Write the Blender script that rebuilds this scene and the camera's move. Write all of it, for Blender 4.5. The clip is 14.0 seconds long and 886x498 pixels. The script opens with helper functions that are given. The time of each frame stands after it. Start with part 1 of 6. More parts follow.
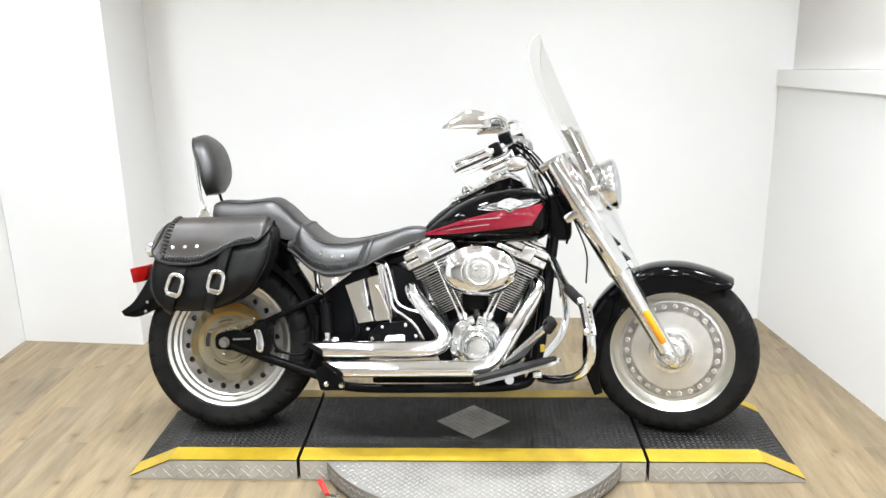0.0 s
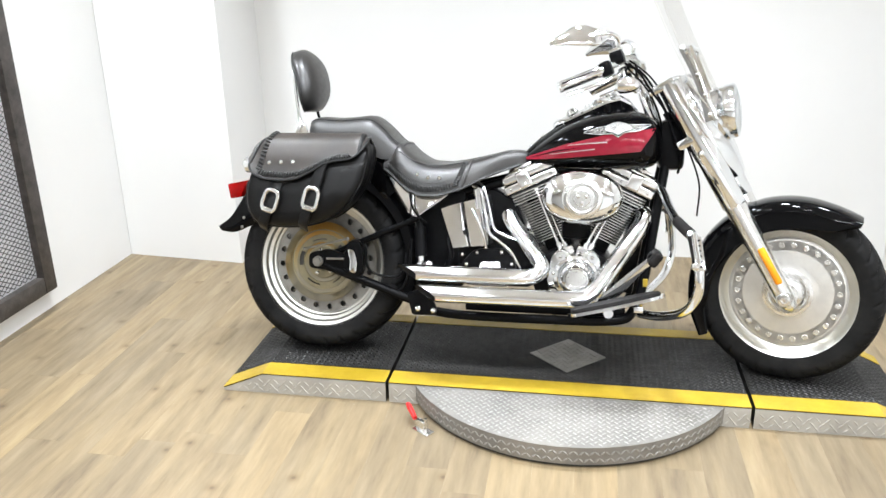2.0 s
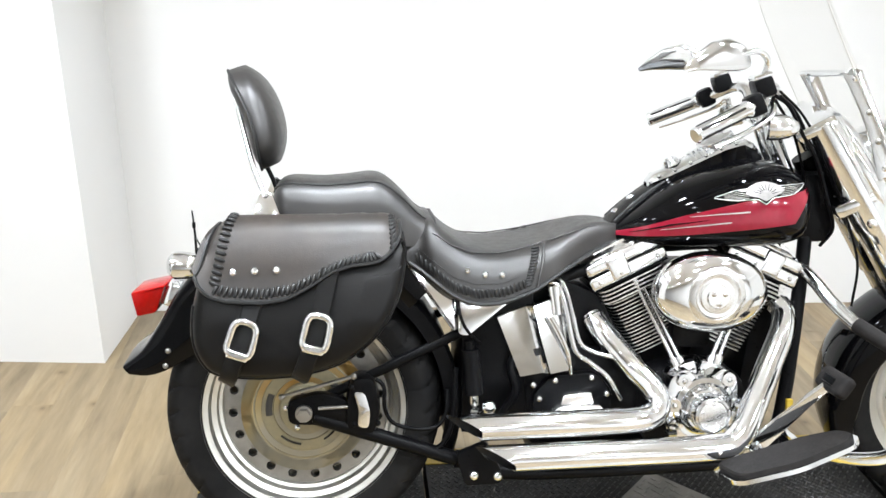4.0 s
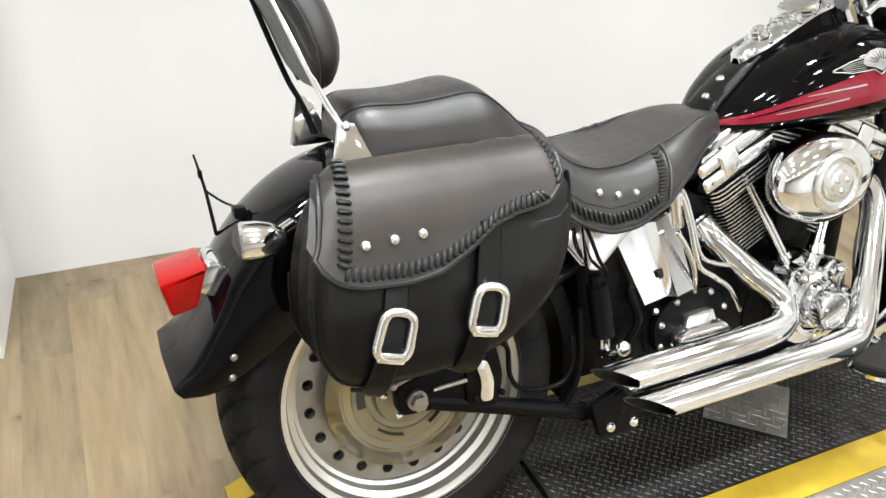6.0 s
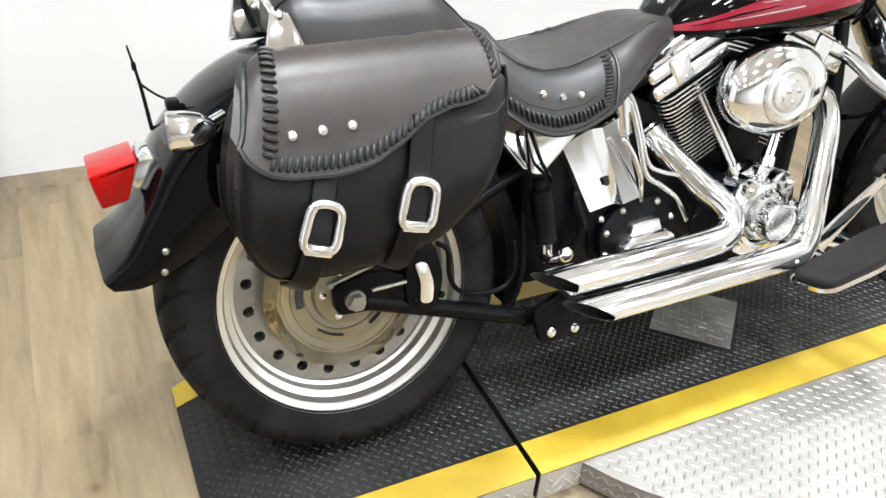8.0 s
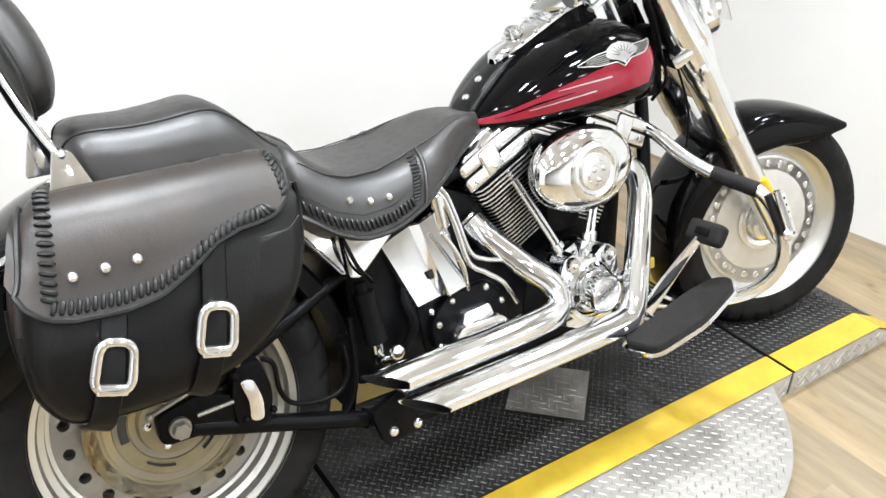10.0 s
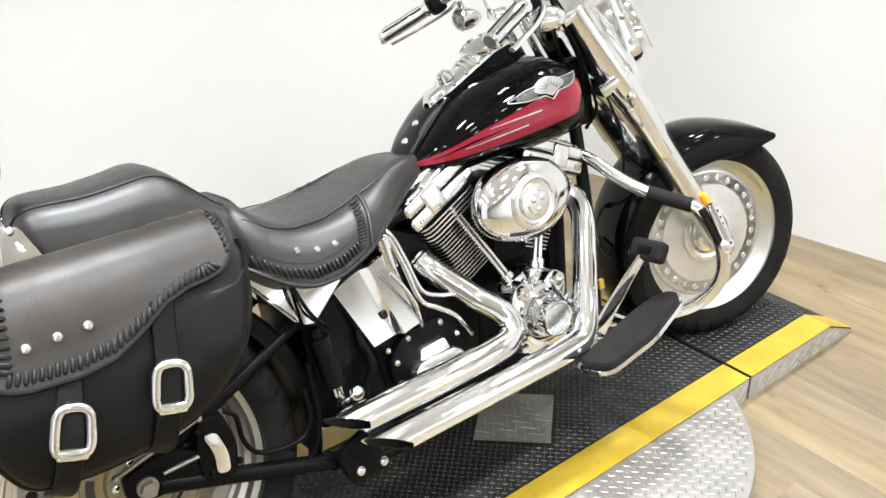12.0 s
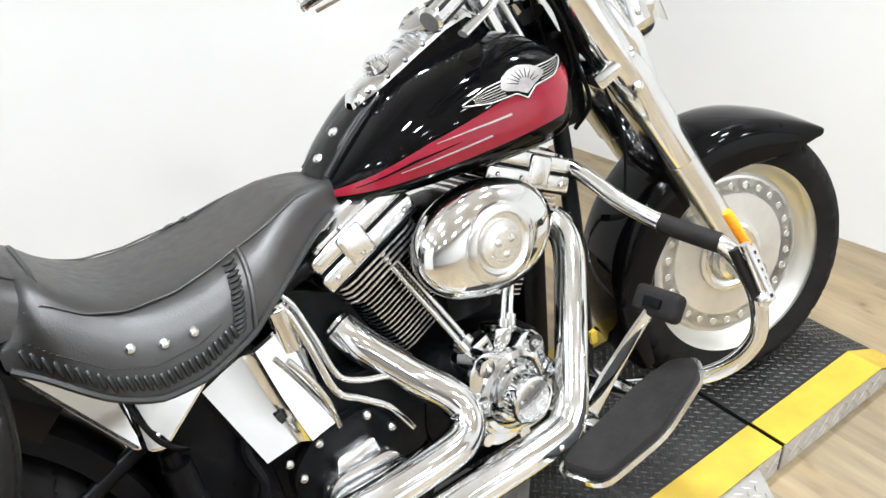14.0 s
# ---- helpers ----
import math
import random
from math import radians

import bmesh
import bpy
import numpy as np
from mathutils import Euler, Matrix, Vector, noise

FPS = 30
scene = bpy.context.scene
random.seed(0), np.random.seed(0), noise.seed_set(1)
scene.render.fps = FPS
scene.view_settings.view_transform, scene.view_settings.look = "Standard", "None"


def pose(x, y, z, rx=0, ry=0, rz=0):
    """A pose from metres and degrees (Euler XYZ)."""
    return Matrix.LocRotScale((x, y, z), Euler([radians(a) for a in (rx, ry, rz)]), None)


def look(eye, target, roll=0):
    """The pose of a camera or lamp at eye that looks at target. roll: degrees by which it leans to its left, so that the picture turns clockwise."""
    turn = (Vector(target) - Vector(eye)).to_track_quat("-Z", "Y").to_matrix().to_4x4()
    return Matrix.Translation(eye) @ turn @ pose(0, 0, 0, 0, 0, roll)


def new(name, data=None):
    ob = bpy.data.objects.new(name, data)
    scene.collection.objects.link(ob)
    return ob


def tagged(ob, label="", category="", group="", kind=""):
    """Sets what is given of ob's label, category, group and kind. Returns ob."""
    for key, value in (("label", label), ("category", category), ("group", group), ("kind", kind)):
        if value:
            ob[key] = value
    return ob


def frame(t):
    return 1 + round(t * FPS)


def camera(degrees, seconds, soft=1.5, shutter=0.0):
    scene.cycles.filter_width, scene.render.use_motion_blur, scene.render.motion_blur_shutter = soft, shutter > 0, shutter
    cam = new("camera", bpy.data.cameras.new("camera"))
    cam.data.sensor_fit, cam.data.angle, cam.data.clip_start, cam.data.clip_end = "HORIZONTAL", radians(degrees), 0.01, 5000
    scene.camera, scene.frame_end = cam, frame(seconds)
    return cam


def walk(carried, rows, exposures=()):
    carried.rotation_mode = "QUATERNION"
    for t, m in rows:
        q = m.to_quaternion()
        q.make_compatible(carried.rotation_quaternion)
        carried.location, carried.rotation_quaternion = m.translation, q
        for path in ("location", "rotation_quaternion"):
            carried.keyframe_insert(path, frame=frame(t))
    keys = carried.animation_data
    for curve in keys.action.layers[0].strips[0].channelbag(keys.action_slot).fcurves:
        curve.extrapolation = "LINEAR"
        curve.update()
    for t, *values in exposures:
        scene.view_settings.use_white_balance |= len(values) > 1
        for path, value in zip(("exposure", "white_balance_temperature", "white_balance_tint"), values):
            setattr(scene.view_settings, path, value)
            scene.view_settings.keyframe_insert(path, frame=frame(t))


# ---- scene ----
from math import cos, pi, sin

cam = camera(56.9, 14.0)
PATH = [
    (0, (0.114, -2.775, 1.558), (0.026, -0.856, 1.001), -1.1),
    (0.5, (0.129, -2.777, 1.558), (0.036, -0.859, 1.002), -1.4),
    (1, (0.155, -2.78, 1.557), (0.047, -0.859, 1.013), -1.7),
    (1.5, (0.205, -2.755, 1.507), (-0.097, -0.888, 0.854), -0.6),
    (2, (0.103, -2.685, 1.473), (-0.218, -0.837, 0.781), -1.0),
    (2.5, (-0.084, -2.515, 1.484), (-0.251, -0.647, 0.788), -3.1),
    (3, (-0.21, -2.211, 1.452), (-0.302, -0.337, 0.76), 0.1),
    (3.5, (-0.418, -1.884, 1.485), (-0.579, -0.04, 0.727), -1.1),
    (3.7, (-0.536, -1.774, 1.476), (-0.536, 0.076, 0.718), 0.8),
    (5.8, (-1.217, -1.044, 1.404), (-0.528, 0.549, 0.411), 2.1),
    (6, (-1.259, -1.045, 1.382), (-0.509, 0.498, 0.354), 2.9),
    (6.5, (-1.299, -1.06, 1.345), (-0.54, 0.372, 0.172), 4.9),
    (7, (-1.312, -1.083, 1.313), (-0.588, 0.316, 0.081), 5.7),
    (7.5, (-1.294, -1.083, 1.316), (-0.58, 0.345, 0.111), 4.9),
    (8, (-1.194, -1.093, 1.338), (-0.44, 0.344, 0.168), 4.9),
    (8.5, (-1.107, -1.115, 1.346), (-0.341, 0.321, 0.184), 2.1),
    (9, (-1.055, -1.15, 1.359), (-0.152, 0.287, 0.3), 3.9),
    (9.2, (-1.051, -1.149, 1.371), (-0.109, 0.27, 0.322), 4.2),
    (11.3, (-1.015, -1.226, 1.411), (0.005, 0.235, 0.502), -1.3),
    (11.5, (-1.008, -1.236, 1.419), (0.019, 0.209, 0.493), -1.7),
    (12, (-1.025, -1.239, 1.419), (0.026, 0.196, 0.504), -2.3),
    (12.5, (-1.084, -1.211, 1.424), (-0.016, 0.216, 0.517), -2.7),
    (13, (-1.031, -1.159, 1.417), (0.152, 0.142, 0.465), -4.9),
    (13.5, (-0.804, -1.063, 1.38), (0.257, 0.345, 0.435), -3.9),
    (14, (-0.611, -0.864, 1.342), (0.403, 0.513, 0.305), -2.3),
]
walk(cam, [(t, look(eye, target, roll)) for t, eye, target, roll in PATH],
     [(0, -0.12, 6650, 10), (1.5, -0.1, 6600, 10), (3.0, -0.02, 6560, 10), (3.7, -0.02, 6560, 10), (5.8, -0.22, 6800, 10), (6.5, -0.25, 7100, 10), (7.5, -0.16, 6900, 10), (8.0, -0.06, 6650, 10), (9.2, 0.0, 6550, 10), (11.3, -0.15, 6800, 10), (12.5, -0.16, 6750, 10), (14, -0.13, 6620, 10)])

# ---- light: ceiling lamps of a showroom, white walls ----
LAMP = 21.0
world = bpy.data.worlds.new("world")
scene.world = world
world.use_nodes = True
world.node_tree.nodes["Background"].inputs[0].default_value = (0.95, 0.97, 1.0, 1)
world.node_tree.nodes["Background"].inputs[1].default_value = 0.15
CEIL = 2.75
BAY = [(lx, ly) for lx in (-1.85, -0.7, 0.45, 1.5) for ly in (-2.2, -0.9, 0.2)]
HALLFILL = [(lx, -4.4) for lx in (-4.4, -3.1, -1.85, -0.7, 0.45, 1.5, 2.8, 4.1)]
FILLGAIN = {-4.4: 0.5, -3.1: 0.5, -1.85: 0.6, -0.7: 0.8, 0.45: 1.1, 1.5: 2.4, 2.8: 4.5, 4.1: 5.0}   # unseen hall lamps, added for what the chrome reflects, stronger towards the east
for lx, ly in BAY + HALLFILL:
    lamp = bpy.data.lights.new("ceiling_lamp", "AREA")
    lamp.shape, lamp.size, lamp.energy, lamp.spread = "DISK", 0.20, {-4.4: 1.1, -2.2: 0.9, -0.9: 1.1, 0.2: 1.22}[ly] * (0.70 if lx == 1.5 else 1.0) * (FILLGAIN[lx] if ly < -3 else 1.0) * LAMP, radians(112 if ly > -3 else 160)
    lamp.color = (0.86, 0.925, 1.0)
    new("ceiling_lamp", lamp).matrix_world = pose(lx, ly, CEIL - 0.03)

# ---- materials ----
def nodes_of(name):
    m = bpy.data.materials.new(name)
    m.use_nodes = True
    nt = m.node_tree
    return m, nt, nt.nodes["Principled BSDF"]


def link(nt, a, b):
    nt.links.new(a, b)


def noise_node(nt, scale, detail=4, rough=0.55, vec=None):
    n = nt.nodes.new("ShaderNodeTexNoise")
    n.inputs["Scale"].default_value, n.inputs["Detail"].default_value, n.inputs["Roughness"].default_value = scale, detail, rough
    if vec is not None:
        link(nt, vec, n.inputs["Vector"])
    return n


def coords(nt, scale=(1, 1, 1)):
    tc = nt.nodes.new("ShaderNodeTexCoord")
    mp = nt.nodes.new("ShaderNodeMapping")
    mp.inputs["Scale"].default_value = scale
    link(nt, tc.outputs["Object"], mp.inputs["Vector"])
    return mp.outputs["Vector"]


def ramp(nt, fac, stops):
    r = nt.nodes.new("ShaderNodeValToRGB")
    e = r.color_ramp.elements
    while len(e) < len(stops):
        e.new(0.5)
    for k, (p, c) in zip(e, stops):
        k.position, k.color = p, (*c, 1) if len(c) == 3 else c
    link(nt, fac, r.inputs[0])
    return r.outputs[0]


def bump(nt, bsdf, height, strength, dist):
    b = nt.nodes.new("ShaderNodeBump")
    b.inputs["Strength"].default_value, b.inputs["Distance"].default_value = strength, dist
    link(nt, height, b.inputs["Height"])
    link(nt, b.outputs[0], bsdf.inputs["Normal"])


def g3(v):
    return (v, v, v)


def surface(name, base, rough, metal=0.0, vary=0.12, scale=9.0, grain=0.0, grain_scale=300.0, rough_vary=0.08, coat=0.0, tint=None, spec=0.5):
    """A plain real surface with variation at two scales, in gloss and colour, and a fine relief."""
    m, nt, b = nodes_of(name)
    v = coords(nt)
    big = noise_node(nt, scale, 5, 0.6, v)
    hi = tint or tuple(min(1, c * (1 + vary)) for c in base)
    link(nt, ramp(nt, big.outputs[0], [(0.3, tuple(c * (1 - vary) for c in base)), (0.7, hi)]), b.inputs["Base Color"])
    fine = noise_node(nt, scale * 7, 4, 0.6, v)
    link(nt, ramp(nt, fine.outputs[0], [(0.3, g3(max(0.02, rough - rough_vary))), (0.7, g3(min(1, rough + rough_vary)))]), b.inputs["Roughness"])
    b.inputs["Metallic"].default_value = metal
    b.inputs["Coat Weight"].default_value = coat
    b.inputs["Specular IOR Level"].default_value = spec
    b.inputs["Coat Roughness"].default_value = 0.03
    if grain:
        gn = noise_node(nt, grain_scale, 3, 0.6, v)
        bump(nt, b, gn.outputs[0], grain, 0.002)
    return m


CHROME = surface("chrome", (0.83, 0.845, 0.86), 0.085, 1.0, 0.03, 14, rough_vary=0.03)
ALU = surface("polished_aluminium", (0.80, 0.80, 0.79), 0.22, 1.0, 0.05, 20, rough_vary=0.03)
ROCKER = surface("bright_cast_cover", (0.86, 0.865, 0.87), 0.14, 1.0, 0.04, 30, rough_vary=0.02)
CARRIER = surface("dull_disc_carrier", (0.24, 0.215, 0.155), 0.46, 0.7, 0.16, 14, tint=(0.31, 0.27, 0.165))
RIM = surface("satin_rim", (0.60, 0.59, 0.55), 0.33, 0.93, 0.05, 6, rough_vary=0.008)
SATIN = surface("satin_aluminium", (0.66, 0.645, 0.615), 0.4, 0.85, 0.07, 16, 0.05, 600)
DARKALU = surface("grey_cast_aluminium", (0.30, 0.29, 0.27), 0.42, 0.9, 0.2, 16, 0.08, 500)
PAINT = surface("black_gloss_paint", (0.0018, 0.0018, 0.0021), 0.05, 0.0, 0.1, 10, rough_vary=0.01, spec=0.15)
REDPAINT = surface("red_gloss_paint", (0.215, 0.010, 0.024), 0.12, 0.0, 0.12, 30, rough_vary=0.03, coat=0.35, spec=0.3)
EMBLEMPLATE = surface("emblem_plate", (0.30, 0.285, 0.28), 0.42, 0.55, 0.2, 60)
SILVERPAINT = surface("silver_emblem", (0.46, 0.46, 0.45), 0.42, 0.7, 0.2, 60)
BLACKMETAL = surface("black_coated_metal", (0.0030, 0.0030, 0.0034), 0.34, 0.0, 0.3, 22, 0.1, 260, spec=0.09)
DARK = surface("dark_hollow", (0.004, 0.004, 0.004), 0.8)
RUBBER = surface("tyre_rubber", (0.007, 0.007, 0.0075), 0.6, 0.0, 0.3, 12, 0.12, 420, tint=(0.013, 0.0125, 0.012), spec=0.10)
FOAM = surface("black_foam_rubber", (0.010, 0.0088, 0.0082), 0.7, 0.0, 0.3, 30, 0.2, 500, spec=0.14)
FIN = surface("fin_edge_metal", (0.66, 0.66, 0.65), 0.3, 1.0, 0.2, 40)
SLOT = surface("disc_slot", (0.03, 0.028, 0.025), 0.6)


def leather(name, base, worn, spec, dull=0.0):
    m, nt, b = nodes_of(name)
    v = coords(nt)
    big = noise_node(nt, 6, 5, 0.6, v)
    link(nt, ramp(nt, big.outputs[0], [(0.35, base), (0.72, worn)]), b.inputs["Base Color"])
    vo = nt.nodes.new("ShaderNodeTexVoronoi")
    vo.inputs["Scale"].default_value = 420
    link(nt, v, vo.inputs["Vector"])
    mid = noise_node(nt, 55, 4, 0.6, v)
    add = nt.nodes.new("ShaderNodeMath")
    add.operation = "MULTIPLY_ADD"
    link(nt, vo.outputs["Distance"], add.inputs[0])
    add.inputs[1].default_value = 0.4
    link(nt, mid.outputs[0], add.inputs[2])
    bump(nt, b, add.outputs[0], 0.13, 0.003)
    link(nt, ramp(nt, mid.outputs[0], [(0.3, g3(0.29 + dull)), (0.7, g3(0.41 + dull))]), b.inputs["Roughness"])
    b.inputs["Specular IOR Level"].default_value = spec
    return m


LEATHER = leather("worn_lid_leather", (0.0120, 0.0100, 0.0087), (0.036, 0.0278, 0.0224), 0.40, 0.06)
BAGLEATHER = leather("bag_body_leather", (0.0017, 0.0016, 0.0016), (0.0036, 0.0033, 0.0031), 0.22, 0.03)
SEATLEATHER = leather("seat_leather", (0.0090, 0.0083, 0.0078), (0.0190, 0.0168, 0.0150), 0.60, 0.05)
LACE = surface("leather_lace", (0.010, 0.010, 0.0098), 0.42, 0, 0.3, 60, spec=0.4)


def brake_disc_material():
    """Steel with a rust film, stronger towards the outer part."""
    m, nt, b = nodes_of("rusty_brake_disc")
    v = coords(nt)
    n = noise_node(nt, 5, 2, 0.5, v)
    link(nt, ramp(nt, n.outputs[0], [(0.36, (0.25, 0.225, 0.17)), (0.52, (0.31, 0.25, 0.13)), (0.66, (0.38, 0.20, 0.04))]), b.inputs["Base Color"])
    b.inputs["Metallic"].default_value, b.inputs["Roughness"].default_value = 0.5, 0.5
    return m


DISC = brake_disc_material()


def lens_material(name, colour, emit=0.0):
    m, nt, b = nodes_of(name)
    v = coords(nt)
    n = noise_node(nt, 120, 2, 0.5, v)
    link(nt, ramp(nt, n.outputs[0], [(0.3, tuple(c * 0.8 for c in colour)), (0.7, colour)]), b.inputs["Base Color"])
    b.inputs["Roughness"].default_value, b.inputs["Specular IOR Level"].default_value = 0.12, 0.2
    bump(nt, b, n.outputs[0], 0.2, 0.001)
    return m


REDLENS = lens_material("red_lens", (0.40, 0.0012, 0.0008))
LENSNODE = REDLENS.node_tree.nodes["Principled BSDF"]
LENSNODE.inputs["Transmission Weight"].default_value, LENSNODE.inputs["Roughness"].default_value = 0.35, 0.06
AMBER = lens_material("amber_reflector", (0.95, 0.32, 0.02))


def clear(name, tint, gloss):
    m, nt, b = nodes_of(name)
    nt.nodes.remove(b)
    out = nt.nodes["Material Output"]
    tr, gl, mix = nt.nodes.new("ShaderNodeBsdfTransparent"), nt.nodes.new("ShaderNodeBsdfGlossy"), nt.nodes.new("ShaderNodeMixShader")
    tr.inputs[0].default_value = (*tint, 1)
    gl.inputs["Roughness"].default_value = 0.03
    mix.inputs[0].default_value = gloss
    link(nt, tr.outputs[0], mix.inputs[1])
    link(nt, gl.outputs[0], mix.inputs[2])
    link(nt, mix.outputs[0], out.inputs["Surface"])
    return m


SHIELD = clear("clear_windshield", (0.965, 0.963, 0.958), 0.022)
GLASS = clear("lamp_glass", (0.93, 0.94, 0.94), 0.12)


def wall_material(name, base):
    m, nt, b = nodes_of(name)
    v = coords(nt)
    n = noise_node(nt, 1.3, 5, 0.6, v)
    link(nt, ramp(nt, n.outputs[0], [(0.3, tuple(c * 0.965 for c in base)), (0.7, base)]), b.inputs["Base Color"])
    b.inputs["Roughness"].default_value = 0.5
    f = noise_node(nt, 190, 3, 0.6, v)
    bump(nt, b, f.outputs[0], 0.06, 0.002)
    return m


WALL = wall_material("white_wall_paint", (0.765, 0.762, 0.75))
# this grey carries the shade that lies on the wall beyond the ledge
WALLUP = wall_material("shaded_wall_tone", (0.64, 0.62, 0.595))
WALLFAR = wall_material("far_wall_paint", (0.74, 0.74, 0.735))
CEILMAT = wall_material("ceiling_paint", (0.85, 0.845, 0.83))


def wood_material():
    """Washed oak vinyl: each plank takes its own tone; grain along y."""
    m, nt, b = nodes_of("oak_planks")
    tc = nt.nodes.new("ShaderNodeTexCoord")
    info = nt.nodes.new("ShaderNodeObjectInfo")
    off = nt.nodes.new("ShaderNodeVectorMath")
    off.operation = "MULTIPLY_ADD"
    comb = nt.nodes.new("ShaderNodeCombineXYZ")
    for k in range(3):
        link(nt, info.outputs["Random"], comb.inputs[k])
    link(nt, comb.outputs[0], off.inputs[0])
    off.inputs[1].default_value = (31, 17, 5)
    link(nt, tc.outputs["Object"], off.inputs[2])
    mp = nt.nodes.new("ShaderNodeMapping")
    mp.inputs["Scale"].default_value = (24, 3.0, 24)
    link(nt, off.outputs[0], mp.inputs["Vector"])
    big = noise_node(nt, 1.0, 8, 0.62, mp.outputs[0])
    mp2 = nt.nodes.new("ShaderNodeMapping")
    mp2.inputs["Scale"].default_value = (14, 1.3, 4)
    link(nt, off.outputs[0], mp2.inputs["Vector"])
    blot = noise_node(nt, 1.0, 4, 0.6, mp2.outputs[0])
    c1 = ramp(nt, big.outputs[0], [(0.28, (0.118, 0.086, 0.050)), (0.42, (0.171, 0.130, 0.077)), (0.54, (0.198, 0.153, 0.092)), (0.72, (0.238, 0.190, 0.119))])
    c2 = ramp(nt, blot.outputs[0], [(0.30, (0.82, 0.81, 0.81)), (0.50, (0.97, 0.96, 0.96)), (0.70, (1.08, 1.06, 1.01))])
    c3 = ramp(nt, info.outputs["Random"], [(0.0, (0.85, 0.86, 0.89)), (1.0, (1.12, 1.09, 1.02))])
    last = c1
    for c in (c2, c3):
        mx = nt.nodes.new("ShaderNodeMix")
        mx.data_type, mx.blend_type = "RGBA", "MULTIPLY"
        mx.inputs[0].default_value = 1.0
        link(nt, last, mx.inputs[6])
        link(nt, c, mx.inputs[7])
        last = mx.outputs[2]
    vo = nt.nodes.new("ShaderNodeTexVoronoi")
    vo.voronoi_dimensions = "2D"
    vo.inputs["Scale"].default_value = 2.6
    link(nt, off.outputs[0], vo.inputs["Vector"])
    knot = ramp(nt, vo.outputs["Distance"], [(0.010, (0.40, 0.32, 0.25)), (0.026, (0.70, 0.64, 0.58)), (0.06, (0.93, 0.91, 0.89)), (0.10, (1, 1, 1))])
    mx = nt.nodes.new("ShaderNodeMix")
    mx.data_type, mx.blend_type = "RGBA", "MULTIPLY"
    mx.inputs[0].default_value = 0.8
    link(nt, last, mx.inputs[6])
    link(nt, knot, mx.inputs[7])
    link(nt, mx.outputs[2], b.inputs["Base Color"])
    link(nt, ramp(nt, big.outputs[0], [(0.3, g3(0.5)), (0.7, g3(0.36))]), b.inputs["Roughness"])
    bump(nt, b, big.outputs[0], 0.12, 0.002)
    return m


WOOD = wood_material()
BLACKPLATE = surface("black_tread_plate", (0.0065, 0.0065, 0.0062), 0.5, 0.0, 0.35, 5, 0.15, 260, rough_vary=0.12, tint=(0.016, 0.0152, 0.014), spec=0.22)
TREADWORN = surface("worn_tread_edge", (0.021, 0.020, 0.019), 0.40, 0.2, 0.5, 30)
STEELPLATE = surface("steel_tread_plate", (0.20, 0.198, 0.193), 0.48, 0.85, 0.14, 7, 0.06, 300, rough_vary=0.1)
STEELTREAD = surface("bright_tread", (0.31, 0.30, 0.28), 0.40, 0.65, 0.12, 30)
YELLOW = surface("yellow_floor_paint", (0.325, 0.214, 0.010), 0.45, 0.0, 0.16, 9, 0.1, 200, tint=(0.385, 0.264, 0.018))
TABLE = surface("worn_turntable_steel", (0.222, 0.211, 0.194), 0.5, 0.55, 0.2, 6, 0.05, 300, rough_vary=0.1, tint=(0.275, 0.26, 0.237))
SIDEPLATE = surface("worn_side_plate", (0.40, 0.38, 0.34), 0.55, 0.35, 0.15, 9, 0.06, 300)
REDGRIP = surface("red_plastic", (0.55, 0.02, 0.02), 0.35, 0, 0.1, 20)
DARKWOOD = surface("dark_weathered_frame", (0.045, 0.038, 0.034), 0.5, 0, 0.5, 25, 0.3, 90)
WHITEPANEL = surface("white_perforated_panel", (0.70, 0.70, 0.72), 0.4, 0, 0.05, 6)

# ---- shape helpers ----
def merge(bm, other, m=None):
    if m is not None:
        other.transform(m)
    me = bpy.data.meshes.new("tmp")
    other.to_mesh(me)
    other.free()
    bm.from_mesh(me)
    bpy.data.meshes.remove(me)
    return bm


def part(name, bm, mat, parent=None, label="", angle=38, m=None, kind=""):
    """Link a bmesh as one mesh object under a thing or a part."""
    if m is not None:
        bm.transform(m)
    bmesh.ops.recalc_face_normals(bm, faces=bm.faces[:])
    me = bpy.data.meshes.new(name)
    bm.to_mesh(me)
    bm.free()
    for p in me.polygons:
        p.use_smooth = True
    me.set_sharp_from_angle(angle=radians(angle))
    for k in (mat if isinstance(mat, (list, tuple)) else [mat]):
        me.materials.append(k)
    ob = new(name, me)
    if parent is not None:
        ob.parent = parent
    return tagged(ob, label, kind=kind)


def loft(bm, rings, closed=True, caps=True):
    vs = [[bm.verts.new(p) for p in r] for r in rings]
    n = len(vs[0])
    for a, b in zip(vs, vs[1:]):
        for i in range(n if closed else n - 1):
            j = (i + 1) % n
            bm.faces.new((a[i], a[j], b[j], b[i]))
    if caps and closed:
        bm.faces.new(vs[0][::-1])
        bm.faces.new(vs[-1])
    return bm


def lathe(bm, profile, c, seg=48, closed=False, sx=1.0, sz=1.0):
    """Turn (radius, y) pairs round an axis along y through c."""
    rings = []
    for k in range(seg):
        a = 2 * pi * k / seg
        rings.append([bm.verts.new((c[0] + sx * r * cos(a), c[1] + y, c[2] + sz * r * sin(a))) for r, y in profile])
    n = len(profile)
    for k in range(seg):
        a, b = rings[k], rings[(k + 1) % seg]
        for i in range(n if closed else n - 1):
            j = (i + 1) % n
            bm.faces.new((a[i], a[j], b[j], b[i]))
    if not closed:
        for i in (0, n - 1):
            if profile[i][0] > 1e-5:
                bm.faces.new([r[i] for r in rings])
    bmesh.ops.remove_doubles(bm, verts=bm.verts[:], dist=1e-6)
    return bm


